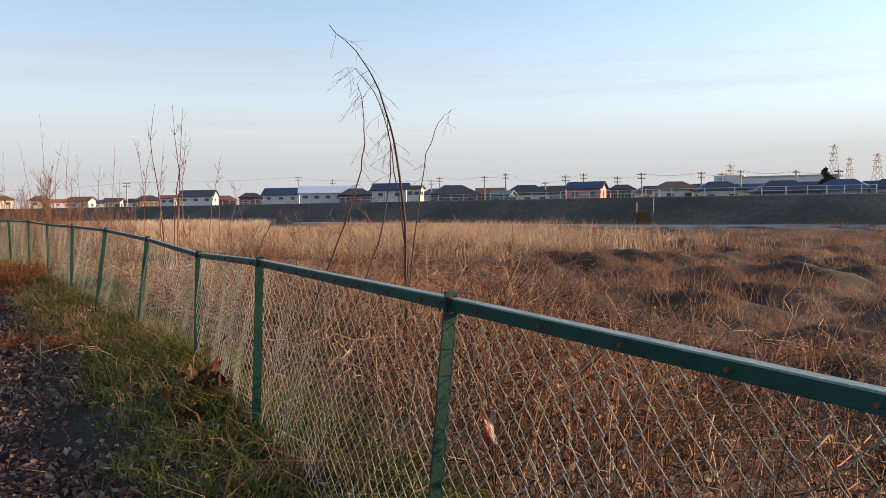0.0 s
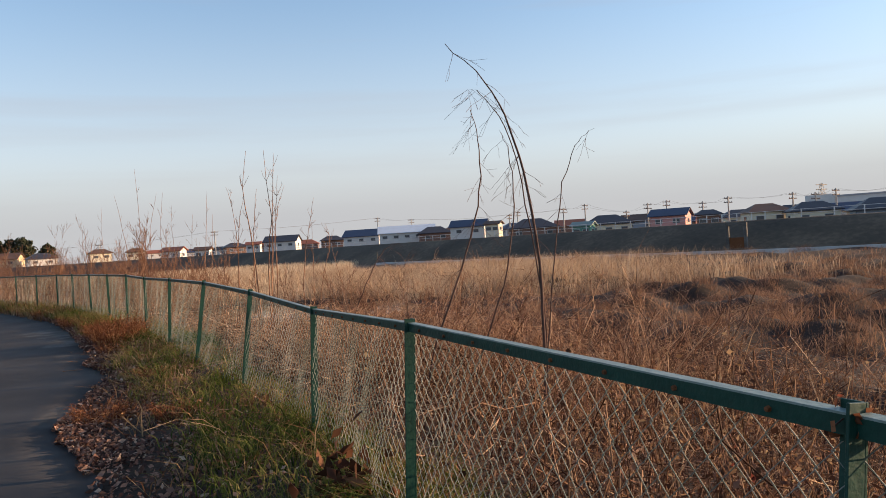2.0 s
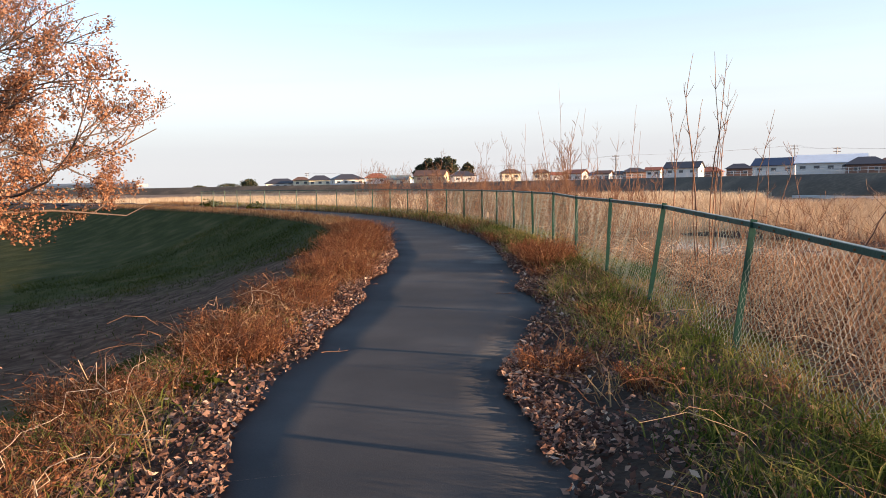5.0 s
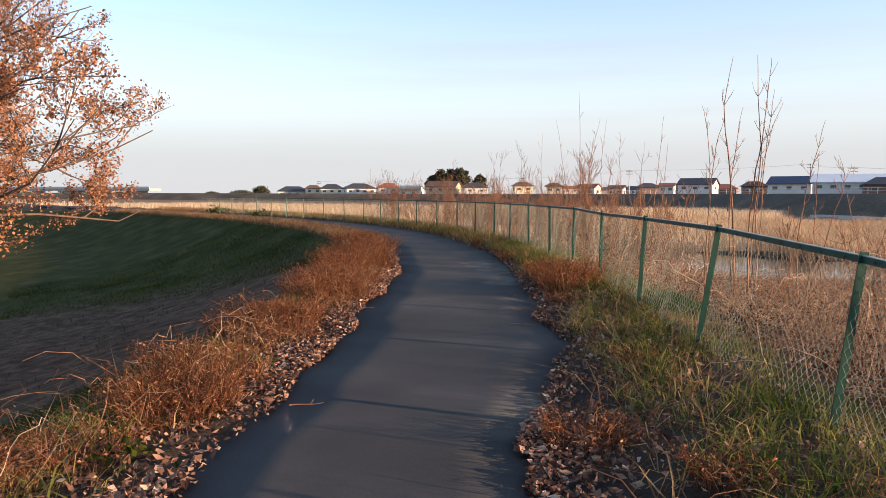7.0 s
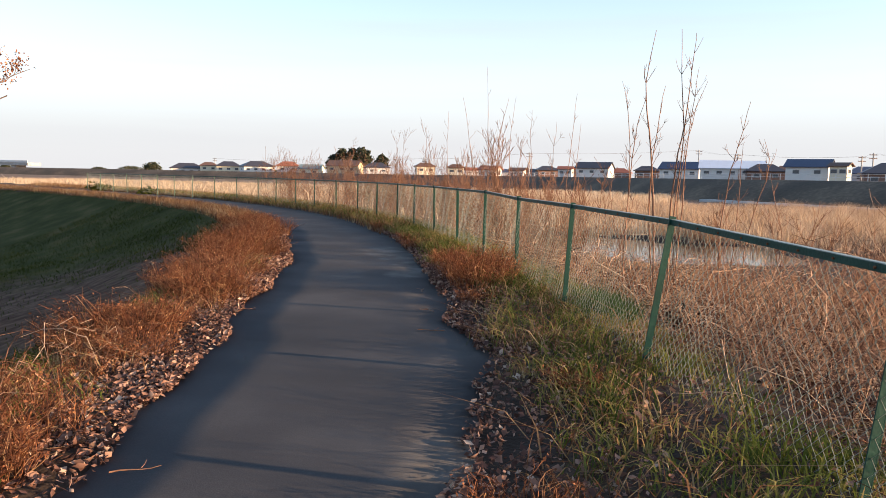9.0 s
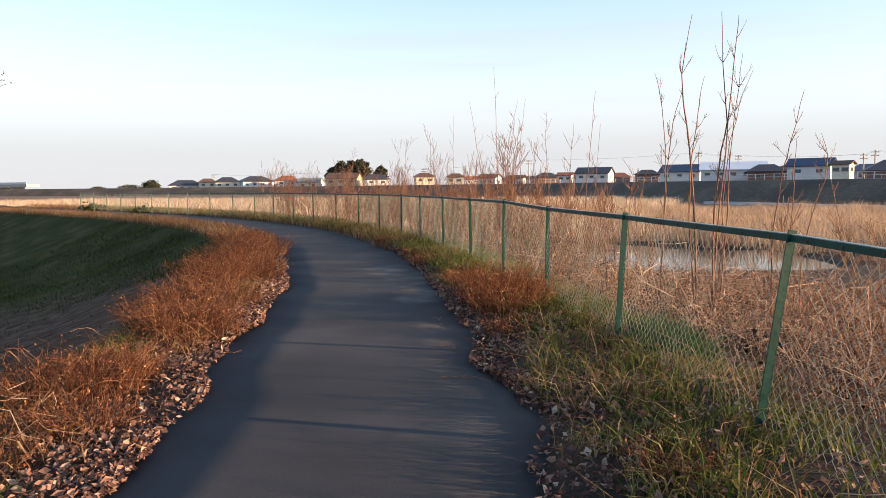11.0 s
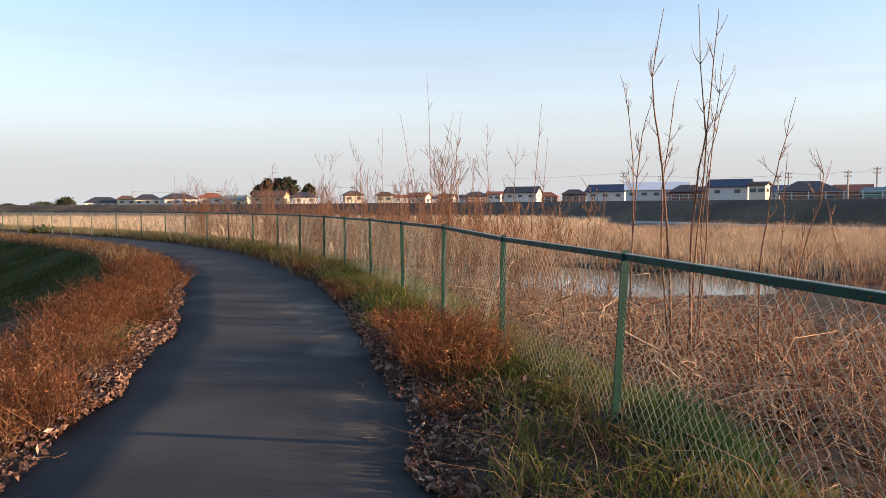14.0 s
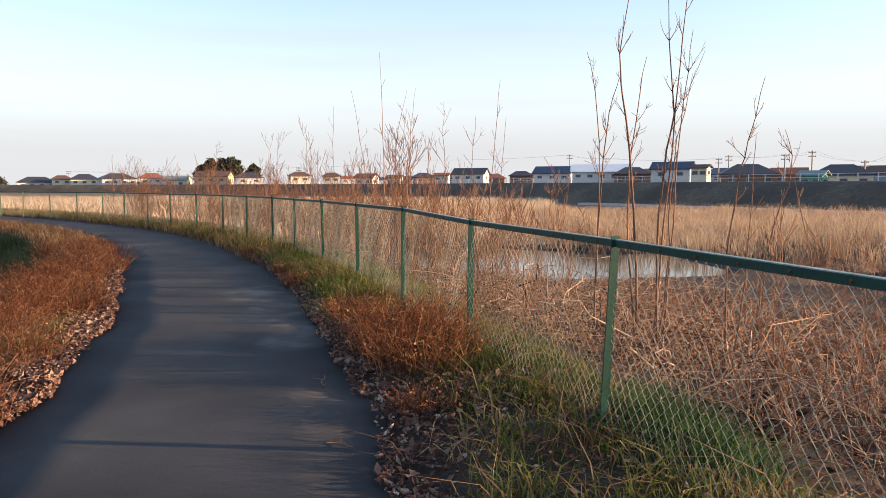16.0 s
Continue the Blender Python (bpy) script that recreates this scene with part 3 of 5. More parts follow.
# verge between path and fence: tufts, leaning dry blades, rust-brown weed clumps
def tufts(name, n, per, d0, d1, s0, s1, h0, h1, w, material, rng, label, spread=0.09, lean=0.9, test=None):
    """Grass in tussocks: per blades lean outwards from each of n centres."""
    cx, cy, cd, cs = scatter(n, d0, d1, s0, s1, rng)
    if test is not None:
        k = test(cx, cy, cd, cs)
        cx, cy = cx[k], cy[k]
    m = len(cx)
    hh = np.repeat(h0 + (h1 - h0) * rng.random(m), per) * (0.45 + 0.65 * rng.random(m * per))
    x, y = np.repeat(cx, per) + rng.normal(0, spread, m * per), np.repeat(cy, per) + rng.normal(0, spread, m * per)
    return stuff(blades(name, x, y, hh, w * (0.6 + 0.8 * rng.random(m * per)), material, rng, lean), label, "grass")


def cane_paths(x, y, z, h, reach, rng, knots=7, droop=0.5, wild=0.035, az=None):
    n = len(x)
    az = rng.random(n) * 6.283 if az is None else az
    t = np.linspace(0, 1, knots)[None]
    wig = rng.normal(0, wild, (n, knots, 3)) * np.minimum(1, t * 3)[..., None]
    fwd = reach[:, None] * t**1.3
    up = h[:, None] * (1.6 * t - (0.6 + droop * 0.6) * t**2)
    P = np.stack([x[:, None] + np.cos(az)[:, None] * fwd, y[:, None] + np.sin(az)[:, None] * fwd, z[:, None] + up], -1)
    return P + wig * h[:, None, None]


M_RUST_WEED = foliage("rust_weed", [(0.0, (0.075, 0.032, 0.02)), (0.4, (0.19, 0.075, 0.038)), (0.8, (0.34, 0.14, 0.066)), (1.0, (0.54, 0.33, 0.17))], 0.3)


def weed_clump(x, y, size, rng, label="rust-brown withered weed clump beside the path"):
    n = int(270 * size)
    a, q = rng.random(n) * 6.283, np.sqrt(rng.random(n)) * 0.34 * size
    px, py = x + np.cos(a) * q, y + np.sin(a) * q
    P = cane_paths(px, py, np.full(n, float(ground_z(x, y)[0]) - 0.02), (0.16 + 0.2 * rng.random(n)) * size, 0.04 + 0.2 * rng.random(n) * size, rng, 5, 0.25, 0.10, a + rng.normal(0, 0.9, n))
    R = np.full((n, 1), 0.0019) * np.array([[1.3, 1.1, 1.0, 0.9, 0.7]])
    th = empty("weed_clump", (x, y, 0), 0, label, "weed", "withered weeds along the path")
    P = P - np.array([x, y, 0])
    tagged(canes("stem_tangle", P, R, M_RUST_WEED, th), kind="stuff")
    pick = rng.integers(0, n, int(420 * size))
    C = P[pick, rng.integers(2, 5, len(pick))] + rng.normal(0, 0.015, (len(pick), 3))
    tagged(leaves("foliage", C, 0.01 + 0.018 * rng.random(len(pick)) ** 1.5, M_RUST_WEED, rng, th, flat=0.2), kind="stuff")
    return th


r = np.random.default_rng(11)
N0, N1 = S_CAM - 3, S_CAM + 23
tufts("verge_grass", 1350, 20, 0.2, 1.5, N0, N1, 0.05, 0.19, 0.0085, M_GRASS, r, "green and browning verge grass in tufts along the fence", test=lambda x, y, d, s: d > 0.4 + 0.6 * wobble(s, 4) + 0.12 * ripple(x, y, 1.7, 2))
tufts("dark_verge_grass", 620, 24, 0.5, 1.35, S_CAM + 1, N1, 0.10, 0.23, 0.008, M_DARK_GRASS, r, "dense dark green grass tufts by the fence", test=lambda x, y, d, s: ripple(x, y, 1.1, 3.1) > 0.0)
tufts("dry_verge_grass", 520, 20, 0.2, 1.5, N0, N1, 0.07, 0.26, 0.0075, M_DRY, r, "dry orange-brown verge grass", 0.1, 1.5, lambda x, y, d, s: ripple(x, y, 1.3, 2.7) > -0.2)
x, y, d, s = scatter(15000, 0.1, 1.5, N1 - 1, S_CAM + 70, r)
stuff(blades("far_verge_grass", x, y, 0.08 + 0.2 * r.random(len(x)), 0.008 + 0.006 * r.random(len(x)), M_DRY, r, 0.6), "dry verge grass further along the path", "grass")
x, y, d, s = scatter(26000, 0.3, 1.4, N1 - 6, S_CAM + 60, r)
stuff(blades("far_green_verge_grass", x, y, 0.08 + 0.14 * r.random(len(x)), 0.008 + 0.005 * r.random(len(x)), M_GRASS, r, 0.6), "green verge grass further along the path", "grass")
for x_, y_, z_ in ((-5.72, 12.5, 1.35), (-5.5, 12.0, 1.1), (-5.95, 12.95, 1.0), (-6.6, 13.9, 0.7), (-5.3, 11.15, 0.5), (-3.72, 6.75, 0.6), (-3.0, 6.35, 0.45), (-3.85, 8.4, 0.4), (-7.9, 16.0, 0.7), (-8.6, 17.2, 0.6), (-10.2, 19.6, 0.7)):
    weed_clump(x_, y_, z_, r)

# left verge
W0 = -WIDTH
tufts("straw_left_verge_grass", 190, 20, W0 - 1.05, W0 - 0.2, N0, N1 + 3, 0.14, 0.36, 0.006, M_FIELD, r, "pale straw tufts arching over the bank", 0.07, 1.9, lambda x, y, d, s: ripple(x, y, 1.5, 0.4) > -0.1)
tufts("left_verge_grass", 360, 20, W0 - 1.0, W0 - 0.3, N0, N1 + 3, 0.10, 0.27, 0.008, M_DRY, r, "dry rust-brown grass on the bank beside the path", 0.1, 1.2, lambda x, y, d, s: -d + W0 > 0.16 - narrow(s) + 0.25 * ripple(x, y, 1.2, 1))
tufts("green_left_verge_grass", 620, 24, W0 - 1.3, W0 - 0.3, N0, N1, 0.08, 0.22, 0.008, M_GRASS, r, "green tufts in the left verge", 0.1, 1.0, lambda x, y, d, s: ripple(x, y, 1.0, 4.2) > -0.15)
x, y, d, s = scatter(16000, W0 - 1.1, W0 - 0.05, N1, S_CAM + 70, r)
stuff(blades("far_left_verge_grass", x, y, 0.08 + 0.2 * r.random(len(x)), 0.009 + 0.006 * r.random(len(x)), M_DRY, r, 0.6), "dry grass on the far bend of the bank", "grass")
for i in range(84):
    s_, d_ = S_CAM + 2 + 24 * (i / 83) + 0.3 * r.normal(), W0 - 0.25 - 0.75 * r.random()
    x_ = np.interp(s_, ALONG, LINE[:, 0]) + np.interp(s_, ALONG, RIGHT[:, 0]) * d_
    y_ = np.interp(s_, ALONG, LINE[:, 1]) + np.interp(s_, ALONG, RIGHT[:, 1]) * d_
    weed_clump(x_, y_, 0.45 + 0.85 * r.random() ** 1.4, r)
# long pale bents that arch over the bank
x, y, d, s = scatter(90, W0 - 1.2, W0 - 0.3, N0, N1, r)
P = cane_paths(x, y, ground_z(x, y) - 0.02, 0.2 + 0.25 * r.random(len(x)), 0.25 + 0.5 * r.random(len(x)), r, 8, 0.7, 0.03)
stuff(canes("pale_bents", P, np.full((len(x), 8), 0.0018), M_CANE), "long pale dry stems arching out of the verge", "stems")
x, y, d, s = scatter(80, 0.45, 1.3, N0, N1, r)
P = cane_paths(x, y, ground_z(x, y) - 0.02, 0.16 + 0.2 * r.random(len(x)), 0.2 + 0.4 * r.random(len(x)), r, 8, 0.7, 0.03)
stuff(canes("verge_bents", P, np.full((len(x), 8), 0.0016), M_CANE), "long pale dry stems among the verge grass", "stems")
# lawn in the hollow
x, y, d, s = scatter(90000, -13, W0 - 1.2, S_CAM - 2, S_CAM + 45, r)
k = clumped(x, y, 0.9, 0.2, 0.25, r) & ~((np.hypot((x + 20.0) / 10.0, (y - 12.5) / 8.0) < 0.9) & (r.random(len(x)) < 0.93))
x, y = x[k], y[k]
stuff(blades("lawn_grass", x, y, 0.04 + 0.08 * r.random(len(x)), 0.012 + 0.01 * r.random(len(x)), M_LAWN_BLADE, r, 0.8), "short dark green lawn in the hollow", "lawn")

# leaf litter on both edges of the path
for side_name, edge, sgn, n, size in (("fallen_leaves", 0.0, 1, 36000, 0.022), ("left_fallen_leaves", W0, -1, 34000, 0.024)):
    s = S_CAM - 3 + 27 * r.random(n)
    s = s[r.random(n) < np.clip(0.5 + 0.5 * np.sin(s * 1.7 + 2 * sgn) + 0.35 * np.sin(s * 4.3 + sgn), 0.35, 1.0)]
    n = len(s)
    band = ((0.24 if sgn > 0 else 0.18 + 0.16 * np.clip((28.5 - s) / 2, 0, 1)) + 0.16 * np.sin(s * 0.8 + sgn) ** 2 + 0.12 * np.sin(s * 2.9))
    d = edge + sgn * (-0.06 + band * np.abs(r.normal(0, 1.0, n)) + (right_edge(s) if sgn > 0 else -0.5 * wobble(s, 2.0)))
    d = d + (narrow(s) if sgn < 0 else 0.0)
    x = np.interp(s, ALONG, LINE[:, 0]) + np.interp(s, ALONG, RIGHT[:, 0]) * d
    y = np.interp(s, ALONG, LINE[:, 1]) + np.interp(s, ALONG, RIGHT[:, 1]) * d
    C = np.stack([x, y, np.maximum(ground_z(x, y), 0.01) + 0.012 + 0.03 * r.random(n)], 1)
    stuff(leaves(side_name, C, size + 0.042 * r.random(n) ** 2, M_LITTER, r, flat=0.45), "curled brown fallen leaves along the path edge", "leaves")

x, y, d, s = scatter(9000, 0.3, 1.4, N0, N1, r)
C = np.stack([x, y, ground_z(x, y) + 0.015 + 0.03 * r.random(len(x))], 1)
stuff(leaves("scattered_leaves", C, 0.02 + 0.04 * r.random(len(C)) ** 2, M_LITTER, r, flat=0.5), "brown fallen leaves strewn among the verge grass", "leaves")
# dead bramble runners that arch out of the bank where the walk bends
x, y, d, s = scatter(110, W0 - 1.1, W0 - 0.35, S_CAM + 5.5, S_CAM + 11.5, r)
P = cane_paths(x, y, ground_z(x, y) - 0.02, 0.25 + 0.3 * r.random(len(x)), 0.15 + 0.5 * r.random(len(x)), r, 9, 0.6, 0.06)
stuff(canes("dead_runners", P, (0.0022 + 0.002 * r.random(len(x)))[:, None] * np.linspace(1, 0.5, 9)[None], M_CANE), "pale dead bramble runners arching out of the bank", "brambles")


def bank_height(d):
    """How tall the growth stands at a distance behind the fence: low at the mesh, rising down the bank."""
    return np.interp(d, [1.3, 1.7, 2.2, 3.0, 4.5], [0.2, 0.32, 0.55, 0.95, 1.35])


# brambles and weeds behind the fence
x, y, d, s = scatter(5000, 1.34, 9.5, S_CAM - 4, S_CAM + 24, r, 1.15)
h = (0.2 + 0.42 * r.random(len(x))) * np.clip(1.0 + 0.03 * d, 0.45, 1.15) * (1 + 0.35 * ripple(x, y, 0.7, 5.5))
h *= np.where(s > S_CAM + 7, np.clip((d - 1.0) / 2.6, 0.22, 1.15), 1.0)
h = np.minimum(h, bank_height(d) + 0.4 * (s < S_CAM + 4))
P = cane_paths(x, y, ground_z(x, y) - 0.03, h, np.minimum(0.3 + 1.3 * r.random(len(x)), 0.1 + 0.75 * (d - 1.2)), r, 7, 0.75, 0.10)
R = (0.003 + 0.0045 * r.random(len(x)) ** 2.2)[:, None] * np.linspace(1, 0.5, 7)[None]
# the same brambles near the start take the darker tint: shade by colour
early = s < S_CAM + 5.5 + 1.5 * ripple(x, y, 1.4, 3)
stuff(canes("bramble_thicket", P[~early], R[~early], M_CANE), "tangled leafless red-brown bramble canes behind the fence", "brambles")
stuff(canes("shaded_bramble_thicket", P[early], R[early] * 0.8, M_STALK_SHADED_CANE), "bramble canes near the start of the walk, coloured darker for shade", "weeds")
pick = r.integers(0, len(P), 8500)
start = P[pick, r.integers(2, 6, 8500)]
az, ln = r.random(8500) * 6.283, 0.06 + 0.2 * r.random(8500)
Q = np.stack([start, start + np.stack([np.cos(az) * ln * 0.6, np.sin(az) * ln * 0.6, ln * 0.4 * r.normal(0, 1, 8500)], 1), start + np.stack([np.cos(az) * ln, np.sin(az) * ln, ln * r.normal(0, 0.7, 8500)], 1)], 1)
# their twigs follow: darker colour for shade near the start
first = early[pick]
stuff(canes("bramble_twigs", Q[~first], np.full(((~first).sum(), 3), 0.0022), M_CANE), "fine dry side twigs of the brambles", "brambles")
stuff(canes("shaded_bramble_twigs", Q[first], np.full((first.sum(), 3), 0.0028), M_STALK_SHADED_CANE), "fine side twigs of the first brambles, coloured darker for shade", "weeds")
x, y, d, s = scatter(1000, 1.3, 6.5, S_CAM - 4, S_CAM + 24, r)
h = (0.3 + 0.5 * r.random(len(x))) * np.where(s > S_CAM + 7, np.clip((d - 1.0) / 2.6, 0.25, 1.0), 1.0)
P = cane_paths(x, y, ground_z(x, y) - 0.03, h, 0.05 + 0.3 * r.random(len(x)), r, 6, 0.1)
stuff(canes("dry_weed_stalks", P, (0.0018 + 0.002 * r.random(len(x)))[:, None] * np.linspace(1, 0.5, 6)[None], M_CANE), "upright dry weed stalks at the fence", "weeds")
near = np.flatnonzero(ripple(x, y, 0.9, 2.2) > -0.1)
pick = r.choice(near, 11000)
C = P[pick, r.integers(2, 6, 11000)] + r.normal(0, 0.035, (11000, 3))
stuff(leaves("withered_weed_leaves", C, 0.015 + 0.025 * r.random(len(C)), M_WEED_LEAF, r, flat=0.2), "withered yellow-brown leaves on weed stalks", "leaves")
x, y, d, s = scatter(7000, 1.3, 8.5, S_CAM - 4, S_CAM + 24, r)
C = np.stack([x, y, ground_z(x, y) + 0.02 + 0.12 * r.random(len(x)) ** 2], 1)
M_BANK_LEAF = foliage("bank_leaf", [(0.0, (0.03, 0.016, 0.012)), (0.6, (0.085, 0.042, 0.028)), (1.0, (0.2, 0.105, 0.07))], 0.2)
stuff(leaves("bank_leaves", C, 0.025 + 0.035 * r.random(len(C)), M_BANK_LEAF, r, flat=0.3), "dead reddish leaves caught under the brambles", "leaves")
# long slender canes that criss-cross above the tangle
x, y, d, s = scatter(3200, 1.8, 7.0, S_CAM + 4.5, S_CAM + 20, r, 1.0)
tall = s < S_CAM + 12.3 + 0.5 * (d - 1.5)
k = tall | (r.random(len(x)) < 0.5)
x, y, d, s, tall = x[k], y[k], d[k], s[k], tall[k]
h = (0.55 + 0.75 * r.random(len(x))) * np.where(tall, np.clip(0.35 + (d - 1.4) / 1.5, 0.3, 1.25), 0.6 * np.clip((d - 0.7) / 2.0, 0.3, 1.0))
h = np.minimum(h, bank_height(d) * (0.8 + 0.3 * r.random(len(x)))) * np.where(tall & (d > 2.3) & (r.random(len(x)) < 0.3), 1.55, 1.0)
P = cane_paths(x, y, ground_z(x, y) - 0.03, h, np.minimum(0.1 + 0.9 * r.random(len(x)), 0.1 + 0.7 * (d - 1.3)), r, 7, 0.35, 0.04)
R = (0.0022 + 0.0032 * r.random(len(x)) ** 2)[:, None] * np.linspace(1, 0.5, 7)[None]
# early canes are the same growth, coloured darker to stand for shade
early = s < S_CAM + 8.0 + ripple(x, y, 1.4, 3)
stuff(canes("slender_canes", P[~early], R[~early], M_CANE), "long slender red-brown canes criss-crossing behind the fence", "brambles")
stuff(canes("shaded_slender_canes", P[early], R[early], M_STALK_SHADED_CANE), "long slender canes near the start, coloured darker for shade", "weeds")
pick = r.choice(np.flatnonzero(tall & ~early), 14000)
start = P[pick, r.integers(2, 7, 14000)]
az, ln = r.random(14000) * 6.283, 0.05 + 0.2 * r.random(14000) ** 1.5
way = np.stack([np.cos(az), np.sin(az), r.normal(0.5, 0.6, 14000)], 1) * ln[:, None]
Q = np.stack([start, start + way * 0.5 + r.normal(0, 0.008, way.shape), start + way], 1)
stuff(canes("slender_twigs", Q, np.tile(np.array([[0.0017, 0.0014, 0.001]]), (14000, 1)), M_CANE), "fine dry side twigs of the slender canes", "brambles")
# thick old canes that loop over the thicket
x, y, d, s = scatter(380, 2.3, 6.0, S_CAM + 1, S_CAM + 22, r)
P = cane_paths(x, y, ground_z(x, y) - 0.05, 0.45 + 0.75 * r.random(len(x)) ** 1.5, np.minimum(0.4 + 1.5 * r.random(len(x)), 0.1 + 0.8 * (d - 1.2)), r, 9, 0.7, 0.05)
stuff(canes("old_bramble_canes", P, (0.005 + 0.006 * r.random(len(x)) ** 2)[:, None] * np.linspace(1, 0.45, 9)[None], M_CANE, sides=4), "thick old looping bramble canes behind the fence", "brambles")
# tall withered weeds that reach the rail near the start of the walk
x, y, d, s = scatter(1250, 1.35, 4.2, S_CAM - 3.5, S_CAM + 10.5, r, 1.3)
k = (ripple(x, y, 1.6, 0.9) > -0.3) & ((s < S_CAM + 4.5) | (d > 2.0))
x, y, d, s = x[k], y[k], d[k], s[k]
P = cane_paths(x, y, ground_z(x, y) - 0.03, np.where(s < S_CAM + 4.5, 0.45 + 0.6 * r.random(len(x)), np.minimum(0.4 + 0.6 * r.random(len(x)), bank_height(d) * 1.1)), 0.05 + 0.35 * r.random(len(x)), r, 8, 0.15, 0.05)
stuff(canes("tall_weed_stalks", P, (0.0025 + 0.002 * r.random(len(x)))[:, None] * np.linspace(1, 0.5, 8)[None], M_STALK_SHADED_CANE), "tall withered weed stalks reaching the fence rail", "weeds")
pick = r.integers(0, len(P), 22000)
C = P[pick, r.integers(2, 8, 22000)] + r.normal(0, 0.04, (22000, 3))
stuff(leaves("tall_weed_leaves", C, 0.007 + 0.016 * r.random(len(C)) ** 1.5, M_WEED_LEAF, r, flat=0.1), "curled withered leaves hanging on tall weeds", "leaves")
pick = r.choice(np.flatnonzero(y < 5.2), 8500)
C = P[pick, r.integers(1, 5, 8500)] + r.normal(0, 0.05, (8500, 3))
stuff(leaves("broad_weed_leaves", C, 0.014 + 0.02 * r.random(len(C)), M_BANK_LEAF, r, flat=0.1), "shrivelled broad brown leaves on the tall weeds", "leaves")
tufts("bank_grass", 800, 14, 1.3, 8.0, S_CAM - 4, S_CAM + 34, 0.10, 0.30, 0.010, M_FIELD, r, "matted dry grass on the river bank", 0.14, 1.8, lambda x, y, d, s: ripple(x, y, 0.9, 6.0) > -0.25)
tufts("green_bank_grass", 130, 26, 1.15, 1.6, S_CAM, S_CAM + 24, 0.08, 0.2, 0.006, M_GRASS, r, "fresh green grass at the foot of the mesh", 0.09, 0.8, lambda x, y, d, s: ripple(x, y, 0.8, 3.3) > 0.1)

# lush grass at the foot of the mesh
M_LUSH = foliage("lush_grass", [(0.0, (0.02, 0.05, 0.02)), (0.6, (0.045, 0.095, 0.035)), (1.0, (0.12, 0.16, 0.05))], 0.45)
q = r.random(1100)
x = -4.15 + 0.32 * q + 0.12 * r.normal(size=1100)
y = 11.15 - 0.95 * q + 0.16 * r.normal(size=1100)
stuff(blades("lush_grass", x, y, 0.1 + 0.16 * r.random(len(x)), 0.006 + 0.004 * r.random(len(x)), M_LUSH, r, 0.7), "lush green grass growing through the mesh", "grass")


# ---- reed bed and river field ----
def field(n, x0, x1, y0, y1, test, rng):
    x, y = x0 + (x1 - x0) * rng.random(n), y0 + (y1 - y0) * rng.random(n)
    d, s = lateral(x, y)
    k = test(x, y, d)
    return x[k], y[k]


def open_bank(x, y):
    """The low, trampled stretch between the fence and the pond."""
    return (y < 30 - 0.2 * x) & (x < 2.5) & (y > 13)


def dry_land(x, y, d):
    return (line_distance(x, y, POND) + 0.5 * ripple(x, y, 0.8, 1.0) > 4.3) & (d > 7)


x, y = field(112000, -45, 22, 30, 70, lambda x, y, d: dry_land(x, y, d) & (y > 32.5 - 0.28 * x + 1.5 * ripple(x, y, 0.3)) & (d > 9) & (r.random(len(x)) < np.clip((17 - x) / 8 + 0.4 * ripple(x, y, 0.5, 8), 0.1, 1)), r)
h = (0.7 + 0.5 * r.random(len(x))) * (0.9 + 0.3 * ripple(x, y, 0.4, 2) + 0.28 * ripple(x, y, 1.3, 6))
stuff(blades("reed_bed", x, y, h, 0.010 + 0.010 * r.random(len(x)), M_REED, r, 0.4, head=1.1), "tall golden dry reed bed beyond the pond", "reeds")
cx, cy = field(6800, -9, 34, 4, 42, lambda x, y, d: dry_land(x, y, d) & (ripple(x, y, 0.9, 1.5) + 0.6 * ripple(x, y, 2.1, 3) > -0.08) & (~open_bank(x, y) | (r.random(len(x)) < 0.6)), r)
hh = np.where(open_bank(cx, cy), 0.5, 1.0) * (0.18 + 0.28 * r.random(len(cx))) * np.clip(0.85 + 0.9 * ripple(cx, cy, 0.8, 2) + 0.5 * ripple(cx, cy, 2.3, 4), 0.25, 2.0)
per = 30
x, y = np.repeat(cx, per) + r.normal(0, 0.14, len(cx) * per), np.repeat(cy, per) + r.normal(0, 0.14, len(cx) * per)
stuff(blades("near_field_grass", x, y, np.repeat(hh, per) * (0.5 + 0.7 * r.random(len(x))), 0.007 + 0.007 * r.random(len(x)), M_FIELD, r, 1.3), "matted reddish-brown grass tussocks in the wet field", "grass")
cx, cy = field(3800, -12, 62, 2, 75, lambda x, y, d: dry_land(x, y, d) & (ripple(x, y, 0.62) + 0.5 * ripple(x, y, 1.5, 3) > 0.1) & (np.hypot(x, y) < 85) & (~open_bank(x, y) | (r.random(len(x)) < 0.45)), r)
hh = np.where(open_bank(cx, cy), 0.4, 1.0) * (0.22 + 0.30 * r.random(len(cx))) * np.clip(0.85 + 0.9 * ripple(cx, cy, 0.6, 9), 0.3, 1.9)
per = 34
x, y = np.repeat(cx, per) + r.normal(0, 0.2, len(cx) * per), np.repeat(cy, per) + r.normal(0, 0.2, len(cx) * per)
stuff(blades("rough_field_grass", x, y, np.repeat(hh, per) * (0.5 + 0.7 * r.random(len(x))), 0.008 + 0.011 * r.random(len(x)), M_FIELD, r, 1.5), "flattened reddish-brown tussocks in the river field", "grass")
x, y = field(52000, -4, 60, 8, 72, lambda x, y, d: dry_land(x, y, d) & (ripple(x, y, 0.33, 4) > 0.36) & ~open_bank(x, y), r)
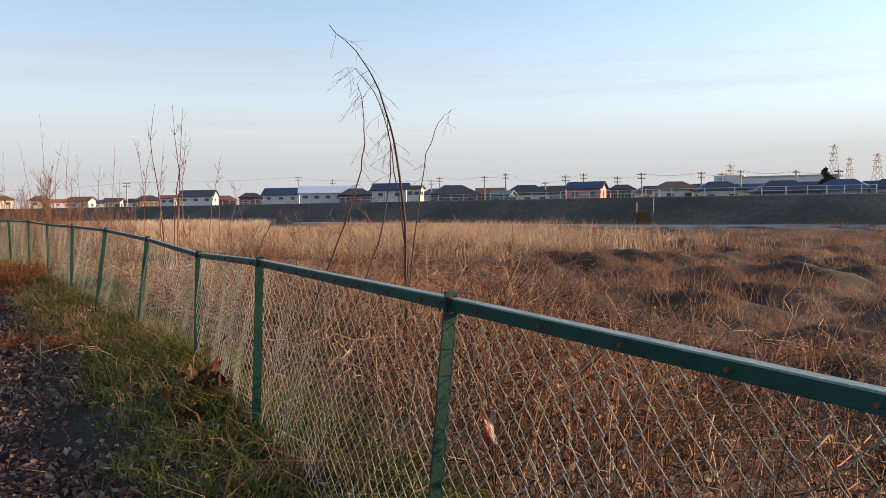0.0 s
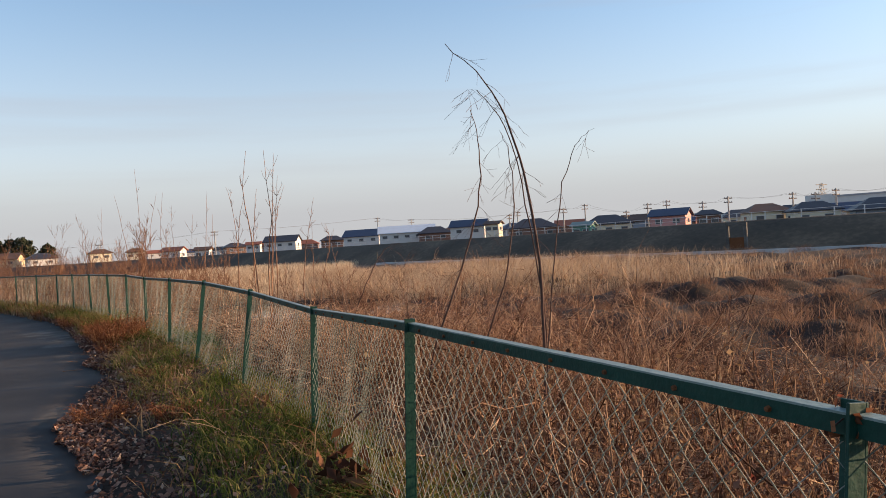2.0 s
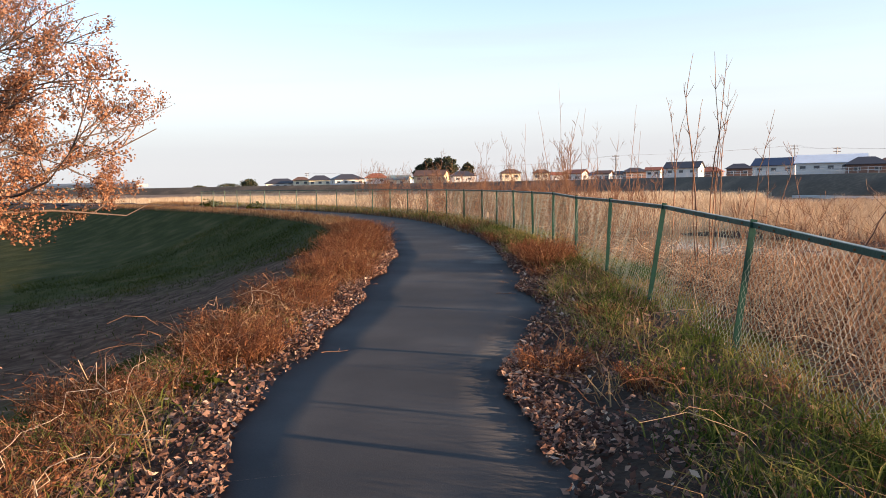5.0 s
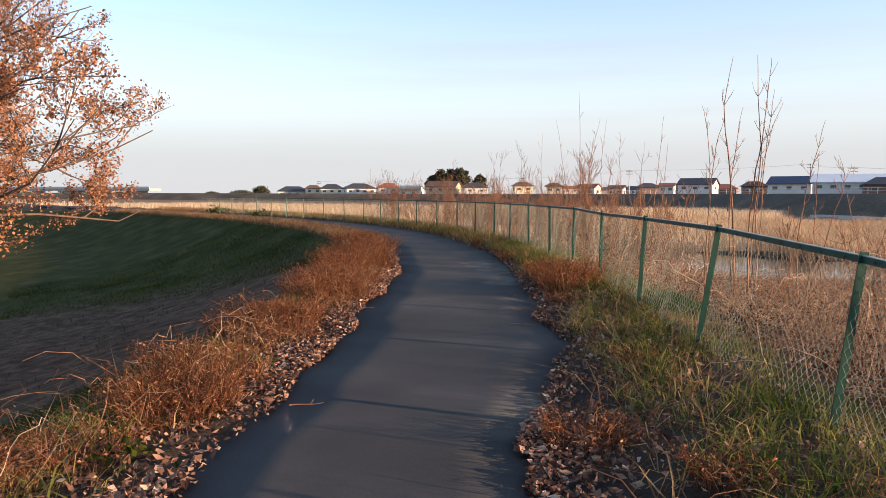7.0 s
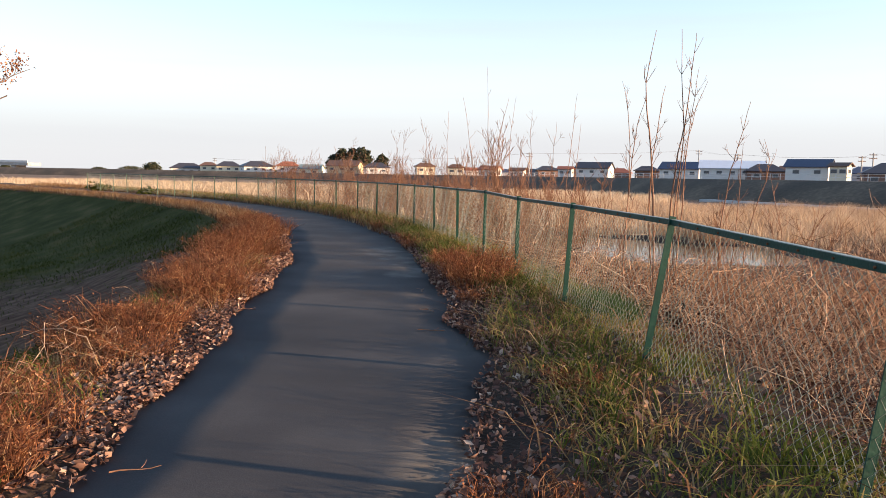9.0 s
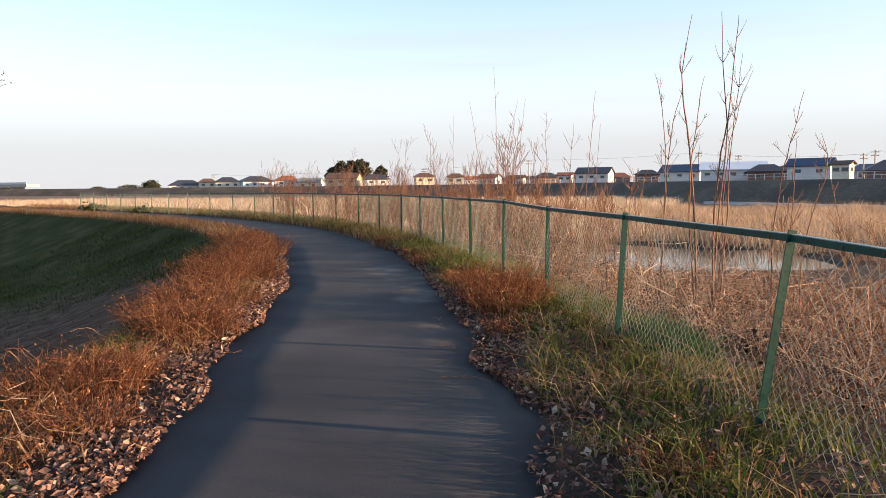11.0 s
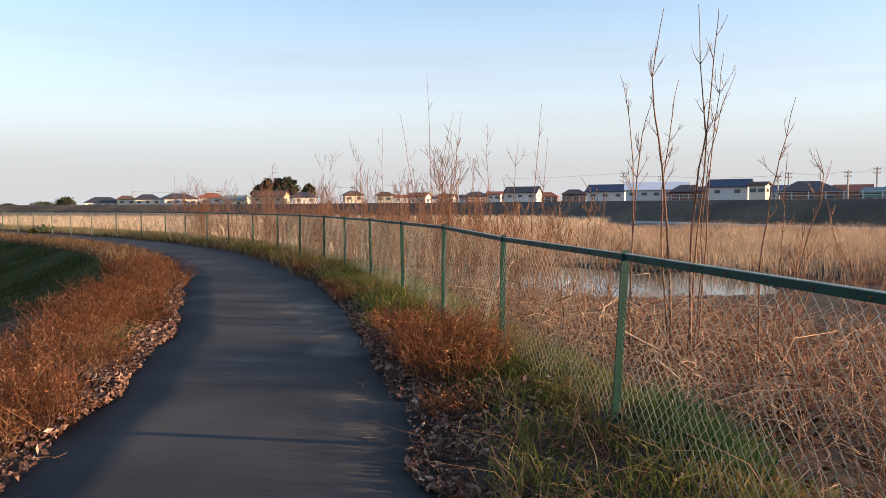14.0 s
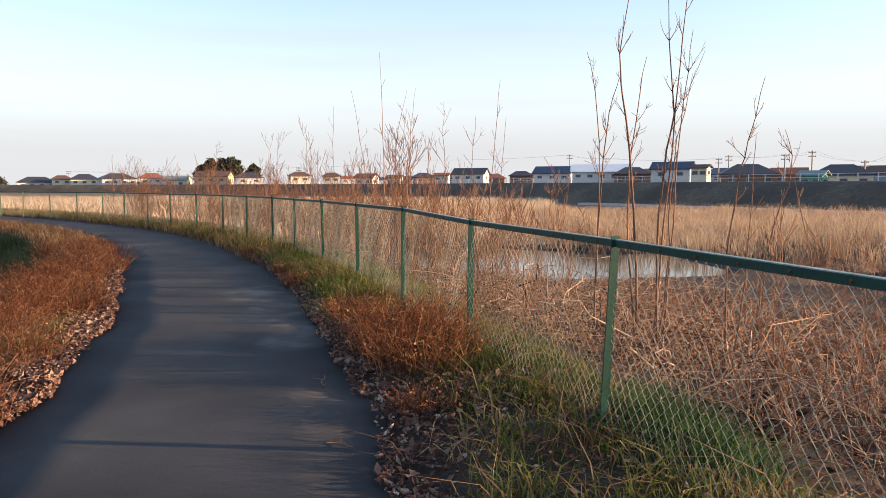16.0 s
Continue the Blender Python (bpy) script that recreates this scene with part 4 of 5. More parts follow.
stuff(blades("field_reeds", x, y, 0.3 + 0.45 * r.random(len(x)), 0.006 + 0.007 * r.random(len(x)), M_FIELD, r, 0.7, head=1.1), "patches of standing pale reeds in the field", "reeds")
x, y = field(66000, -130, -8, 30, 130, lambda x, y, d: (d > 2.0) & dry_land(x, y, np.maximum(d, 8)), r)
stuff(blades("straw_field", x, y, 0.5 + 0.5 * r.random(len(x)), 0.03 + 0.03 * r.random(len(x)), M_STRAW, r, 0.3, head=1.2), "pale straw field beyond the bend of the path", "straw")


# ---- saplings, canes and the tree ----
def grow(start, direction, length, radius, depth, rng, out, spread=0.5, rise=0.25, knots=5, kids=(3, 5), bend=0.10):
    """A limb as a bent line, and its side limbs."""
    d = Vector(direction).normalized()
    pts, p = [Vector(start)], Vector(start)
    for _ in range(knots - 1):
        d = (d + Vector(rng.normal(0, bend, 3)) + Vector((0, 0, rise * 0.3))).normalized()
        p = p + d * (length / (knots - 1))
        pts.append(p.copy())
    out.append((pts, radius, depth))
    if depth:
        for _ in range(int(rng.integers(kids[0], kids[1] + 1))):
            f = 0.25 + 0.7 * rng.random()
            q = pts[int(f * (knots - 1))]
            nxt = pts[min(int(f * (knots - 1)) + 1, knots - 1)]
            nd = (nxt - q).normalized() + Vector(rng.normal(0, spread, 3)) + Vector((0, 0, rise))
            grow(q, nd, length * (0.35 + 0.3 * rng.random()) * (1.15 - 0.5 * f), radius * 0.5, depth - 1, rng, out, spread, rise, knots, kids, bend)


def limbs(name, out, material, parent, sides=4, least=0.0015, tip=0.3):
    P = np.array([[tuple(q) for q in pts] for pts, _, _ in out])
    R = np.array([[max(rad * (1 - (1 - tip) * j / (len(pts) - 1)), least) for j in range(len(pts))] for pts, rad, _ in out])
    return canes(name, P, R, material, parent, sides)


def curve(points, n):
    """n points on a rounded line through a few in space."""
    P3, pts = np.array(points, float), []
    for v in np.linspace(0, len(P3) - 1, n):
        i = min(int(v), len(P3) - 2)
        p0, p1, p2, p3 = P3[max(i - 1, 0)], P3[i], P3[i + 1], P3[min(i + 2, len(P3) - 1)]
        t = v - i
        pts.append(Vector(0.5 * (2 * p1 + (p2 - p0) * t + (2 * p0 - 5 * p1 + 4 * p2 - p3) * t**2 + (3 * p1 - p0 - 3 * p2 + p3) * t**3)))
    return pts


def side_twigs(pts, lo, hi, count, length, radius, rng, material, parent, upward, name="branch", sub=(1, 3), least=0.0014):
    """Side branches, each with its own finer twigs, each a part."""
    for _ in range(count):
        j = int(rng.integers(lo, hi))
        az, tw = rng.random() * 6.283, []
        grow(pts[j], (math.cos(az) * 0.7, math.sin(az) * 0.7, upward), length * (0.4 + 0.8 * rng.random()), radius, 1, rng, tw, 0.5, 0.25 if upward > 0.3 else -0.1, 5, sub)
        limbs(name, tw, material, parent, 3, least)


def sapling(stems, radius, rng, label="slender bare reddish sapling beside the pond", count=11, length=0.25, least=0.002, bushy=False):
    """stems: a few points for each; the foot of each goes down into the ground."""
    x, y = stems[0][0][:2]
    z = float(ground_z(x, y)[0])
    th = empty("sapling", (x, y, z), 0, label, "sapling", "bare saplings by the pond")
    for k, st in enumerate(stems):
        foot = (x + 0.25 * (st[0][0] - x) + 0.02 * rng.normal(), y + 0.25 * (st[0][1] - y) + 0.04 * rng.normal(), z - 0.08)
        pts = [q - Vector((x, y, z)) + Vector(rng.normal(0, 0.006, 3)) for q in curve([foot] + list(st), 14)]
        rad = radius * (1 - 0.12 * k)
        limbs("stem", [(pts, rad, 0)], M_TWIG, th, 5, least, 0.22)
        if bushy:
            tw = []
            for _ in range(count):
                az = rng.random() * 6.283
                grow(pts[int(rng.integers(3, 13))], (math.cos(az) * 0.6, math.sin(az) * 0.6, 1.0), length * (0.4 + 0.9 * rng.random()), rad * 0.4, 1, rng, tw, 0.45, 0.3, 5, (2, 4))
            tagged(limbs("twig_tangle", tw, M_TWIG, th, 3, least), kind="stuff")
        else:
            side_twigs(pts, 3, 12, count, length, rad * 0.35, rng, M_TWIG, th, 0.9, least=least)
    return th


def shoot(x, y, height, stems, rng, label="young bare reddish willow shoot in the fence-side thicket"):
    z = float(ground_z(x, y)[0])
    out = []
    for _ in range(stems):
        ox, oy, lx, ly = 0.15 * rng.normal(), 0.15 * rng.normal(), 0.16 * rng.normal(), 0.16 * rng.normal()
        h = height * (0.6 + 0.4 * rng.random())
        out.append([(x + ox + lx * h * f + 0.03 * rng.normal(), y + oy + ly * h * f + 0.03 * rng.normal(), z + h * f) for f in (0.35, 0.7, 1.0)])
    return sapling(out, 0.010, rng, label, 10, 0.42, 0.0028, True)


r = np.random.default_rng(21)
sapling([[(-3.94, 14.81, 0.30), (-4.05, 14.82, 1.73), (-4.12, 14.83, 2.24), (-4.13, 14.83, 2.63), (-4.04, 14.82, 3.25)], [(-4.02, 14.90, 0.70), (-4.01, 14.90, 1.56), (-3.89, 14.85, 2.53)]], 0.015, r)
sapling([[(-4.34, 14.84, 0.28), (-4.27, 14.84, 1.73), (-4.14, 14.83, 2.34)], [(-4.33, 14.90, 0.46), (-4.33, 14.90, 1.90), (-4.46, 14.85, 2.60)]], 0.012, r)
sapling([[(-3.75, 14.80, 0.42), (-3.72, 14.80, 1.44), (-3.62, 14.79, 1.94), (-3.68, 14.79, 2.49), (-3.70, 14.80, 3.25)], [(-3.72, 14.85, 0.42), (-3.65, 14.79, 1.44), (-3.56, 14.79, 2.65), (-3.52, 14.78, 3.20)],
         [(-3.62, 14.90, 0.42), (-3.57, 14.79, 1.72), (-3.46, 14.78, 2.75)], [(-3.66, 14.70, 0.48), (-3.60, 14.79, 1.66), (-3.37, 14.77, 2.55)]], 0.015, r)
sapling([[(-3.10, 14.76, 0.44), (-3.03, 14.75, 1.22), (-2.95, 14.75, 1.65), (-2.81, 14.74, 2.30)], [(-2.92, 14.80, 0.44), (-2.88, 14.74, 1.76)]], 0.012, r)
sapling([[(-2.78, 14.73, 0.45), (-2.56, 14.72, 1.38), (-2.62, 14.72, 1.81)], [(-2.35, 14.70, 0.41), (-2.45, 14.71, 0.95), (-2.53, 14.72, 1.32)]], 0.010, r)
sapling([[(-5.89, 18.40, 0.49), (-5.82, 18.40, 1.53), (-5.71, 18.42, 2.84)], [(-5.79, 18.53, 0.49), (-5.62, 18.43, 2.29)]], 0.011, r, count=8, length=0.3)
sapling([[(-6.19, 18.36, 0.58), (-6.07, 18.37, 2.30)], [(-6.45, 18.32, 0.66), (-6.55, 18.31, 1.96), (-6.53, 18.31, 2.39)]], 0.009, r, count=8, length=0.3)
sapling([[(-8.27, 21.30, 0.60), (-8.29, 21.29, 2.15), (-8.34, 21.28, 3.83)], [(-8.06, 21.36, 0.71), (-8.05, 21.36, 2.04), (-7.84, 21.42, 3.13)]], 0.013, r, count=6)
sapling([[(-7.77, 21.44, 0.71), (-7.80, 21.43, 2.04), (-7.69, 21.47, 3.13)]], 0.011, r)
sapling([[(-8.54, 21.22, 0.71), (-8.70, 21.17, 2.04), (-8.87, 21.12, 3.12)], [(-9.16, 21.03, 1.05), (-9.19, 21.03, 2.80)]], 0.011, r)
for i in range(150):
    s_, d_ = S_CAM + 18.5 + 22 * r.random(), 1.6 + 2.2 * r.random()
    shoot(float(np.interp(s_, ALONG, LINE[:, 0]) + np.interp(s_, ALONG, RIGHT[:, 0]) * d_), float(np.interp(s_, ALONG, LINE[:, 1]) + np.interp(s_, ALONG, RIGHT[:, 1]) * d_), 1.45 + 1.1 * r.random() ** 1.8, int(r.integers(2, 5)), r)
for x_, y_, h_ in ((-2.4, 13.6, 1.5), (-1.7, 12.8, 1.4), (-5.2, 16.3, 1.6), (-3.0, 13.0, 1.3), (-0.6, 9.5, 1.3), (-4.9, 15.6, 1.7)):
    shoot(x_, y_, h_, 3, r, "low leaning bare shoot among the brambles")

# tall arching canes
def tall_cane(points, radius, twigs=9):
    th = empty("arching_cane", (0, 0, 0), 0, "tall dark arching bare cane with thin drooping twigs", "cane", "tall canes behind the fence")
    x, y = points[0][:2]
    pts = [q + Vector(r.normal(0, 0.005, 3)) for q in curve([(x - 0.06, y, float(ground_z(x, y)[0]) - 0.08)] + list(points), 24)]
    limbs("stem", [(pts, radius, 0)], M_DARK_CANE, th, 5, 0.002, 0.2)
    side_twigs(pts, 9, 23, twigs, 0.3, radius * 0.14, r, M_DARK_CANE, th, -0.5, "twig", (1, 3), 0.0011)
    return th


tall_cane([(-0.18, 5.99, 0.29), (-0.17, 5.99, 1.05), (-0.24, 6.01, 1.73), (-0.34, 6.02, 2.16), (-0.50, 6.04, 2.49), (-0.77, 6.07, 2.78)], 0.016, 20)
tall_cane([(-0.15, 6.02, 0.52), (-0.23, 5.98, 1.40), (-0.36, 5.98, 2.11), (-0.55, 5.98, 2.39), (-0.64, 5.99, 2.41)], 0.008, 12)
tall_cane([(-0.99, 7.33, 0.18), (-0.70, 7.29, 0.94), (-0.48, 7.29, 1.59), (-0.43, 7.28, 2.16), (-0.49, 7.29, 2.48)], 0.014, 22)
tall_cane([(-0.61, 6.83, 0.18), (-0.33, 6.81, 0.94), (-0.22, 6.80, 1.56), (-0.22, 6.80, 1.97), (-0.30, 6.80, 2.22)], 0.011, 9)
tall_cane([(-0.15, 5.92, 0.55), (-0.05, 5.91, 1.30), (0.04, 5.90, 1.75), (0.16, 5.88, 1.99), (0.27, 5.88, 2.07)], 0.007, 5)
tall_cane([(-1.88, 9.99, 0.29), (-1.66, 9.99, 0.86), (-1.46, 10.00, 1.20), (-1.27, 10.00, 1.33), (-1.02, 10.01, 1.25)], 0.010, 14)

# the tree in the hollow, brown leaves still on
TX, TY = -19.6, 12.2
tz = float(ground_z(TX, TY)[0])
tree = empty("tree", (TX, TY, tz), 0, "oak-like tree with withered orange-brown leaves still hanging", "tree")
r = np.random.default_rng(8)
out = []
trunk = [(Vector((0, 0, -0.2)), 0.2), (Vector((0.03, 0.02, 0.6)), 0.17), (Vector((0.0, 0.06, 1.2)), 0.15), (Vector((0.06, 0.03, 2.0)), 0.13), (Vector((0.02, 0.0, 3.0)), 0.10), (Vector((0.05, 0.05, 4.5)), 0.07), (Vector((0.0, 0.0, 6.6)), 0.035), (Vector((0.05, 0, 8.3)), 0.012)]
P = np.array([[tuple(p) for p, _ in trunk]])
canes("trunk", P, np.array([[q for _, q in trunk]]), M_BARK, tree, 10)
for i in range(54):
    h0 = 2.9 + 5.2 * (i / 53)
    az = i * 2.4 + r.normal(0, 0.2)
    reach = 5.3 - 0.24 * h0 * (0.85 + 0.3 * r.random())
    reach *= 1.12 if h0 < 4.1 else 1.0
    limb = []
    grow((0.03, 0.03, h0), (math.cos(az), math.sin(az), 0.10 * h0 - 0.19), reach, 0.025 * reach / 3, 3, r, limb, 0.42, 0.14, 6, (3, 5), 0.15)
    limbs("limb", limb, M_BARK, tree, 4, 0.003)
    out += limb
tips = np.array([[tuple(q) for q in pts[1:]] for pts, _, dep in out if dep <= 2]).reshape(-1, 3)
keep = r.random(len(tips)) < np.clip(1.5 - 0.3 * (tips[:, 2] + tz), 0.14, 1.0)
tips = tips[keep][r.permutation(int(keep.sum()))[:22000]]
C = np.repeat(tips, 7, axis=0)
C = C + r.normal(0, 0.09, C.shape)
C = C[C[:, 2] > 2.4]
leaves("foliage", C, 0.05 + 0.045 * r.random(len(C)), M_TREE_LEAF, r, tree, flat=0.1)


# ---- houses beyond the levee ----
def paint(name, col, rough=0.7):
    lo = tuple(c * 0.86 for c in col)
    return surface(name, [(0.3, lo), (0.7, col)], 0.7, 9, rough, 0.15)


WALLS = {"white": paint("white_wall", (0.66, 0.64, 0.61)), "cream": paint("cream_wall", (0.74, 0.66, 0.5)), "beige": paint("beige_wall", (0.55, 0.43, 0.28)), "brown": paint("brown_wall", (0.22, 0.13, 0.1)),
         "pink": paint("pink_wall", (0.62, 0.3, 0.27)), "grey": paint("grey_wall", (0.38, 0.38, 0.4)), "green": paint("green_wall", (0.12, 0.3, 0.24)), "blue": paint("blue_grey_wall", (0.25, 0.3, 0.36))}
ROOFS = {"dark": paint("dark_tiles", (0.045, 0.045, 0.055), 0.5), "navy": paint("navy_roof", (0.04, 0.055, 0.1), 0.45), "brown": paint("brown_tiles", (0.12, 0.07, 0.05), 0.6), "red": paint("red_brown_tiles", (0.28, 0.1, 0.06), 0.6),
         "light": paint("pale_blue_roof", (0.55, 0.62, 0.7), 0.35), "greygreen": paint("grey_green_roof", (0.22, 0.27, 0.25), 0.6)}
M_FRAME = paint("window_frame", (0.4, 0.4, 0.4))
glass = bpy.data.materials.new("window_glass")
glass.use_nodes = True
gp = glass.node_tree.nodes["Principled BSDF"]
gp.inputs["Base Color"].default_value, gp.inputs["Roughness"].default_value = (0.07, 0.08, 0.09, 1), 0.12
HOUSE_Z = -2.0


def house(x, y, wide, ridge_z, turn, wall, roof, kind="gable", deep=None, label=""):
    """A two-storey house: wall with thickness, overhanging roof, windows on the long and short sides."""
    deep = deep or min(wide * 0.75, 8.0)
    ridge = ridge_z - HOUSE_Z
    eave = ridge - min(deep * 0.26, 2.0)
    th = empty("house", (x, y, HOUSE_Z), radians(turn), label or f"two-storey {wall} house with a {roof} {kind} roof", "house", "houses beyond the levee")
    hw, hd, o = wide / 2, deep / 2, 0.5
    bm = bmesh.new()
    for a in ((-hw, hw, -hd, -hd + 0.2), (-hw, hw, hd - 0.2, hd), (-hw, -hw + 0.2, -hd + 0.2, hd - 0.2), (hw - 0.2, hw, -hd + 0.2, hd - 0.2)):
        box(bm, *a, -0.3, eave)
    if kind == "gable":
        for sx in (-1, 1):
            v = [bm.verts.new((sx * (hw - k), yy, zz)) for k in (0, 0.2) for yy, zz in ((-hd, eave), (hd, eave), (0, ridge - 0.12))]
            for f in ((0, 1, 2), (5, 4, 3), (0, 3, 4, 1), (1, 4, 5, 2), (2, 5, 3, 0)):
                bm.faces.new([v[k] for k in f])
    bmesh.ops.recalc_face_normals(bm, faces=bm.faces[:])
    part("wall", bm, WALLS[wall], th)
    bm = bmesh.new()
    inset = 0.0 if kind == "gable" else min(hd, hw * 0.7)
    ew, ed, drop = hw + o, hd + o, o * 0.4
    lo = [(-ew, -ed), (ew, -ed), (ew, ed), (-ew, ed)]
    rings = []
    for dz in (0.0, 0.16):
        rings.append(([bm.verts.new((px, py, eave - drop + dz)) for px, py in lo], [bm.verts.new((sx * (ew - inset), 0, ridge - 0.12 + dz)) for sx in (-1, 1)]))
    for (e4, r2), flip in zip(rings, (True, False)):
        fs = [(e4[0], e4[1], r2[1], r2[0]), (e4[2], e4[3], r2[0], r2[1])]
        if inset:
            fs += [(e4[1], e4[2], r2[1]), (e4[3], e4[0], r2[0])]
        for f in fs:
            bm.faces.new(f[::-1] if flip else f)
    (e0, r0), (e1, r1) = rings
    edges = [(0, 1), (2, 3)] + ([(1, 2), (3, 0)] if inset else [])
    for a, c in edges:
        bm.faces.new((e0[a], e0[c], e1[c], e1[a]))
    if not inset:
        for a, c, n in ((1, 2, 1), (3, 0, 0)):
            bm.faces.new((e0[a], r0[n], r1[n], e1[a]))
            bm.faces.new((r0[n], e0[c], e1[c], r1[n]))
    bmesh.ops.recalc_face_normals(bm, faces=bm.faces[:])
    part("roof", bm, ROOFS[roof], th)
    n = max(2, int(wide / 3))
    spots = [((k + 0.5) / n * wide - hw, -hd, 0) for k in range(n)] + [(hw, 0.0, 1), (-hw, 0.0, -1)]
    for px, py, sx in spots:
        w, h, zb = 0.7, 0.45, eave - 1.2
        win = None
        for nm, ww, hh, t, mat in (("window", w, h, 0.05, M_FRAME), ("pane", w - 0.1, h - 0.08, 0.07, glass)):
            bm = bmesh.new()
            if sx == 0:
                box(bm, px - ww, px + ww, py - t, py + 0.02, zb - hh, zb + hh)
            else:
                box(bm, min(px, px + sx * t), max(px, px + sx * t), -ww, ww, zb - hh, zb + hh)
            ob = part(nm, bm, mat, win or th)
            win = win or ob
    return th


def pushed(x, y, z, wide, k):
    """The same house k times as far from the walk, and as much larger."""
    return -3 + (x + 3) * k, 4 + (y - 4) * k, 1.27 + (z - 1.27) * k, wide * k


HOUSES = [(-212.5, 264.0, 15.5, 4.7, "white", "dark", "hip"), (-201.3, 263.7, 8.0, 5.2, "cream", "brown", "hip"), (-190.6, 262.3, 11.1, 5.6, "cream", "dark", "hip"), (-175.5, 260.2, 14.3, 5.8, "white", "dark", "hip"),
          (-160.0, 258.1, 10.0, 5.8, "white", "red", "hip"), (-148.7, 256.5, 9.8, 4.8, "cream", "greygreen", "gable"), (-133.4, 254.5, 13.6, 6.4, "beige", "brown", "gable"), (-119.7, 252.6, 10.3, 5.7, "white", "dark", "hip"),
          (-96.9, 242.3, 7.4, 5.7, "cream", "brown", "hip"), (-81.0, 228.6, 5.9, 5.1, "cream", "brown", "hip"), (-66.0, 216.0, 6.5, 4.6, "white", "red", "gable"), (-55.2, 206.1, 4.5, 4.0, "white", "brown", "gable"), (-45.2, 197.4, 6.1, 4.4, "brown", "dark", "hip"),
          (-39.0, 191.0, 4.0, 4.3, "white", "red", "gable"), (-30.9, 184.9, 9.1, 5.3, "white", "dark", "gable"), (-18.0, 173.8, 5.7, 4.3, "brown", "dark", "hip"), (-10.1, 164.7, 9.2, 5.1, "white", "navy", "gable"),
          (4.3, 146.2, 7.1, 4.4, "brown", "dark", "hip"), (10.5, 138.1, 7.4, 5.1, "white", "navy", "gable"), (14.3, 133.3, 3.0, 4.5, "cream", "brown", "gable"), (19.9, 126.0, 9.0, 4.3, "brown", "dark", "hip"),
          (29.4, 114.4, 8.1, 3.9, "cream", "dark", "hip"), (36.2, 106.0, 5.8, 4.1, "pink", "navy", "gable"), (39.8, 101.7, 3.6, 3.5, "brown", "dark", "hip"), (44.7, 95.6, 5.8, 3.7, "cream", "brown", "hip"),
          (48.2, 90.5, 6.3, 3.5, "cream", "dark", "hip"), (53.4, 84.9, 7.9, 3.4, "blue", "dark", "hip"), (59.2, 81.7, 6.8, 3.4, "blue", "navy", "hip"), (63.2, 78.6, 5.6, 3.3, "grey", "dark", "hip"), (24.0, 107.3, 3.2, 3.0, "green", "greygreen", "gable")]
# a second row shows in the gaps
SECOND = []
r = np.random.default_rng(3)
for a, c in zip(HOUSES[9:], HOUSES[10:-1]):
    SECOND.append(((a[0] + c[0]) / 2, (a[1] + c[1]) / 2, 4.2 + 1.2 * r.random(), 1.27 + (min(a[3], c[3]) - 1.27) * (0.82 + 0.1 * r.random()), ("white", "cream", "grey", "brown", "blue")[int(r.integers(5))], ("dark", "brown", "navy", "red")[int(r.integers(4))], ("hip", "gable")[int(r.integers(2))]))
for x, y, wide, top, wall, roof, kind in SECOND:
    x, y, top, wide = pushed(x, y, top, wide, 1.75)
    house(x, y, wide, top, math.degrees(math.atan2(y - 5, x + 3)) - 90 + 10 * r.normal(), wall, roof, kind, None, f"{wall} house with a {roof} {kind} roof in the row behind")
for x, y, wide, top, wall, roof, kind in HOUSES:
    if x > -50:
        x, y, top, wide = pushed(x, y, top, wide, 1.4)
    away = math.degrees(math.atan2(y - 5, x + 3)) - 90
    house(x, y, wide * 0.84, top, away + (-16 if kind == "gable" else 6) + 6 * r.normal(), wall, roof, kind)
x, y, top, wide = pushed(-0.5, 186.4, 6.0, 13.3, 1.15)
house(x, y, wide, top, 0, "white", "light", "gable", 12, "long low hall with a pale blue metal roof")


def utility_pole(x, y, top):
    th = empty("utility_pole", (x, y, HOUSE_Z), 0.6 * r.random(), "grey concrete utility pole with crossarms", "utility pole", "utility poles among the houses")
    h = top - HOUSE_Z
    bm = bmesh.new()
    bmesh.ops.create_cone(bm, cap_ends=True, segments=8, radius1=0.19, radius2=0.13, depth=h, matrix=Matrix.Translation((0, 0, h / 2)))
    part("pole", bm, M_CONCRETE, th)
    for dz in (0.5, 1.3):
        bm = bmesh.new()
        box(bm, -0.95, 0.95, -0.07, 0.07, h - dz, h - dz + 0.14)
        part("crossarm", bm, M_DARK_CANE, th)
        for px in (-0.8, -0.3, 0.3, 0.8):
            bm = bmesh.new()
            bmesh.ops.create_cone(bm, cap_ends=True, segments=6, radius1=0.06, radius2=0.05, depth=0.2, matrix=Matrix.Translation((px, 0, h - dz + 0.24)))
            part("insulator", bm, M_CONCRETE, th)
    return th


POLES = [(-7.4, 174.2, 7.9), (0.2, 164.5, 6.8), (18.3, 141.2, 5.8), (19.6, 139.5, 6.2), (26.3, 130.8, 6.0), (29.2, 127.1, 6.3), (34.4, 120.9, 4.6), (36.9, 117.8, 5.5), (39.0, 115.2, 5.7), (42.8, 110.6, 5.0), (45.3, 107.5, 5.4),
         (51.1, 100.4, 5.2), (52.5, 97.3, 4.9), (54.4, 95.8, 5.2), (59.1, 90.6, 4.9), (62.3, 86.7, 4.8), (-204.4, 272.0, 7.2), (-162.0, 266.4, 6.9), (-54.4, 216.0, 8.5), (-100, 250, 7.5)]
TOPS_P = []
for x, y, top in POLES:
    if x > -50:
        x, y, top, _ = pushed(x, y, top, 1, 1.4)
    utility_pole(x, y, top)
    TOPS_P.append((x, y, top))
TOPS_P.sort(key=lambda q: math.atan2(q[1], q[0]))
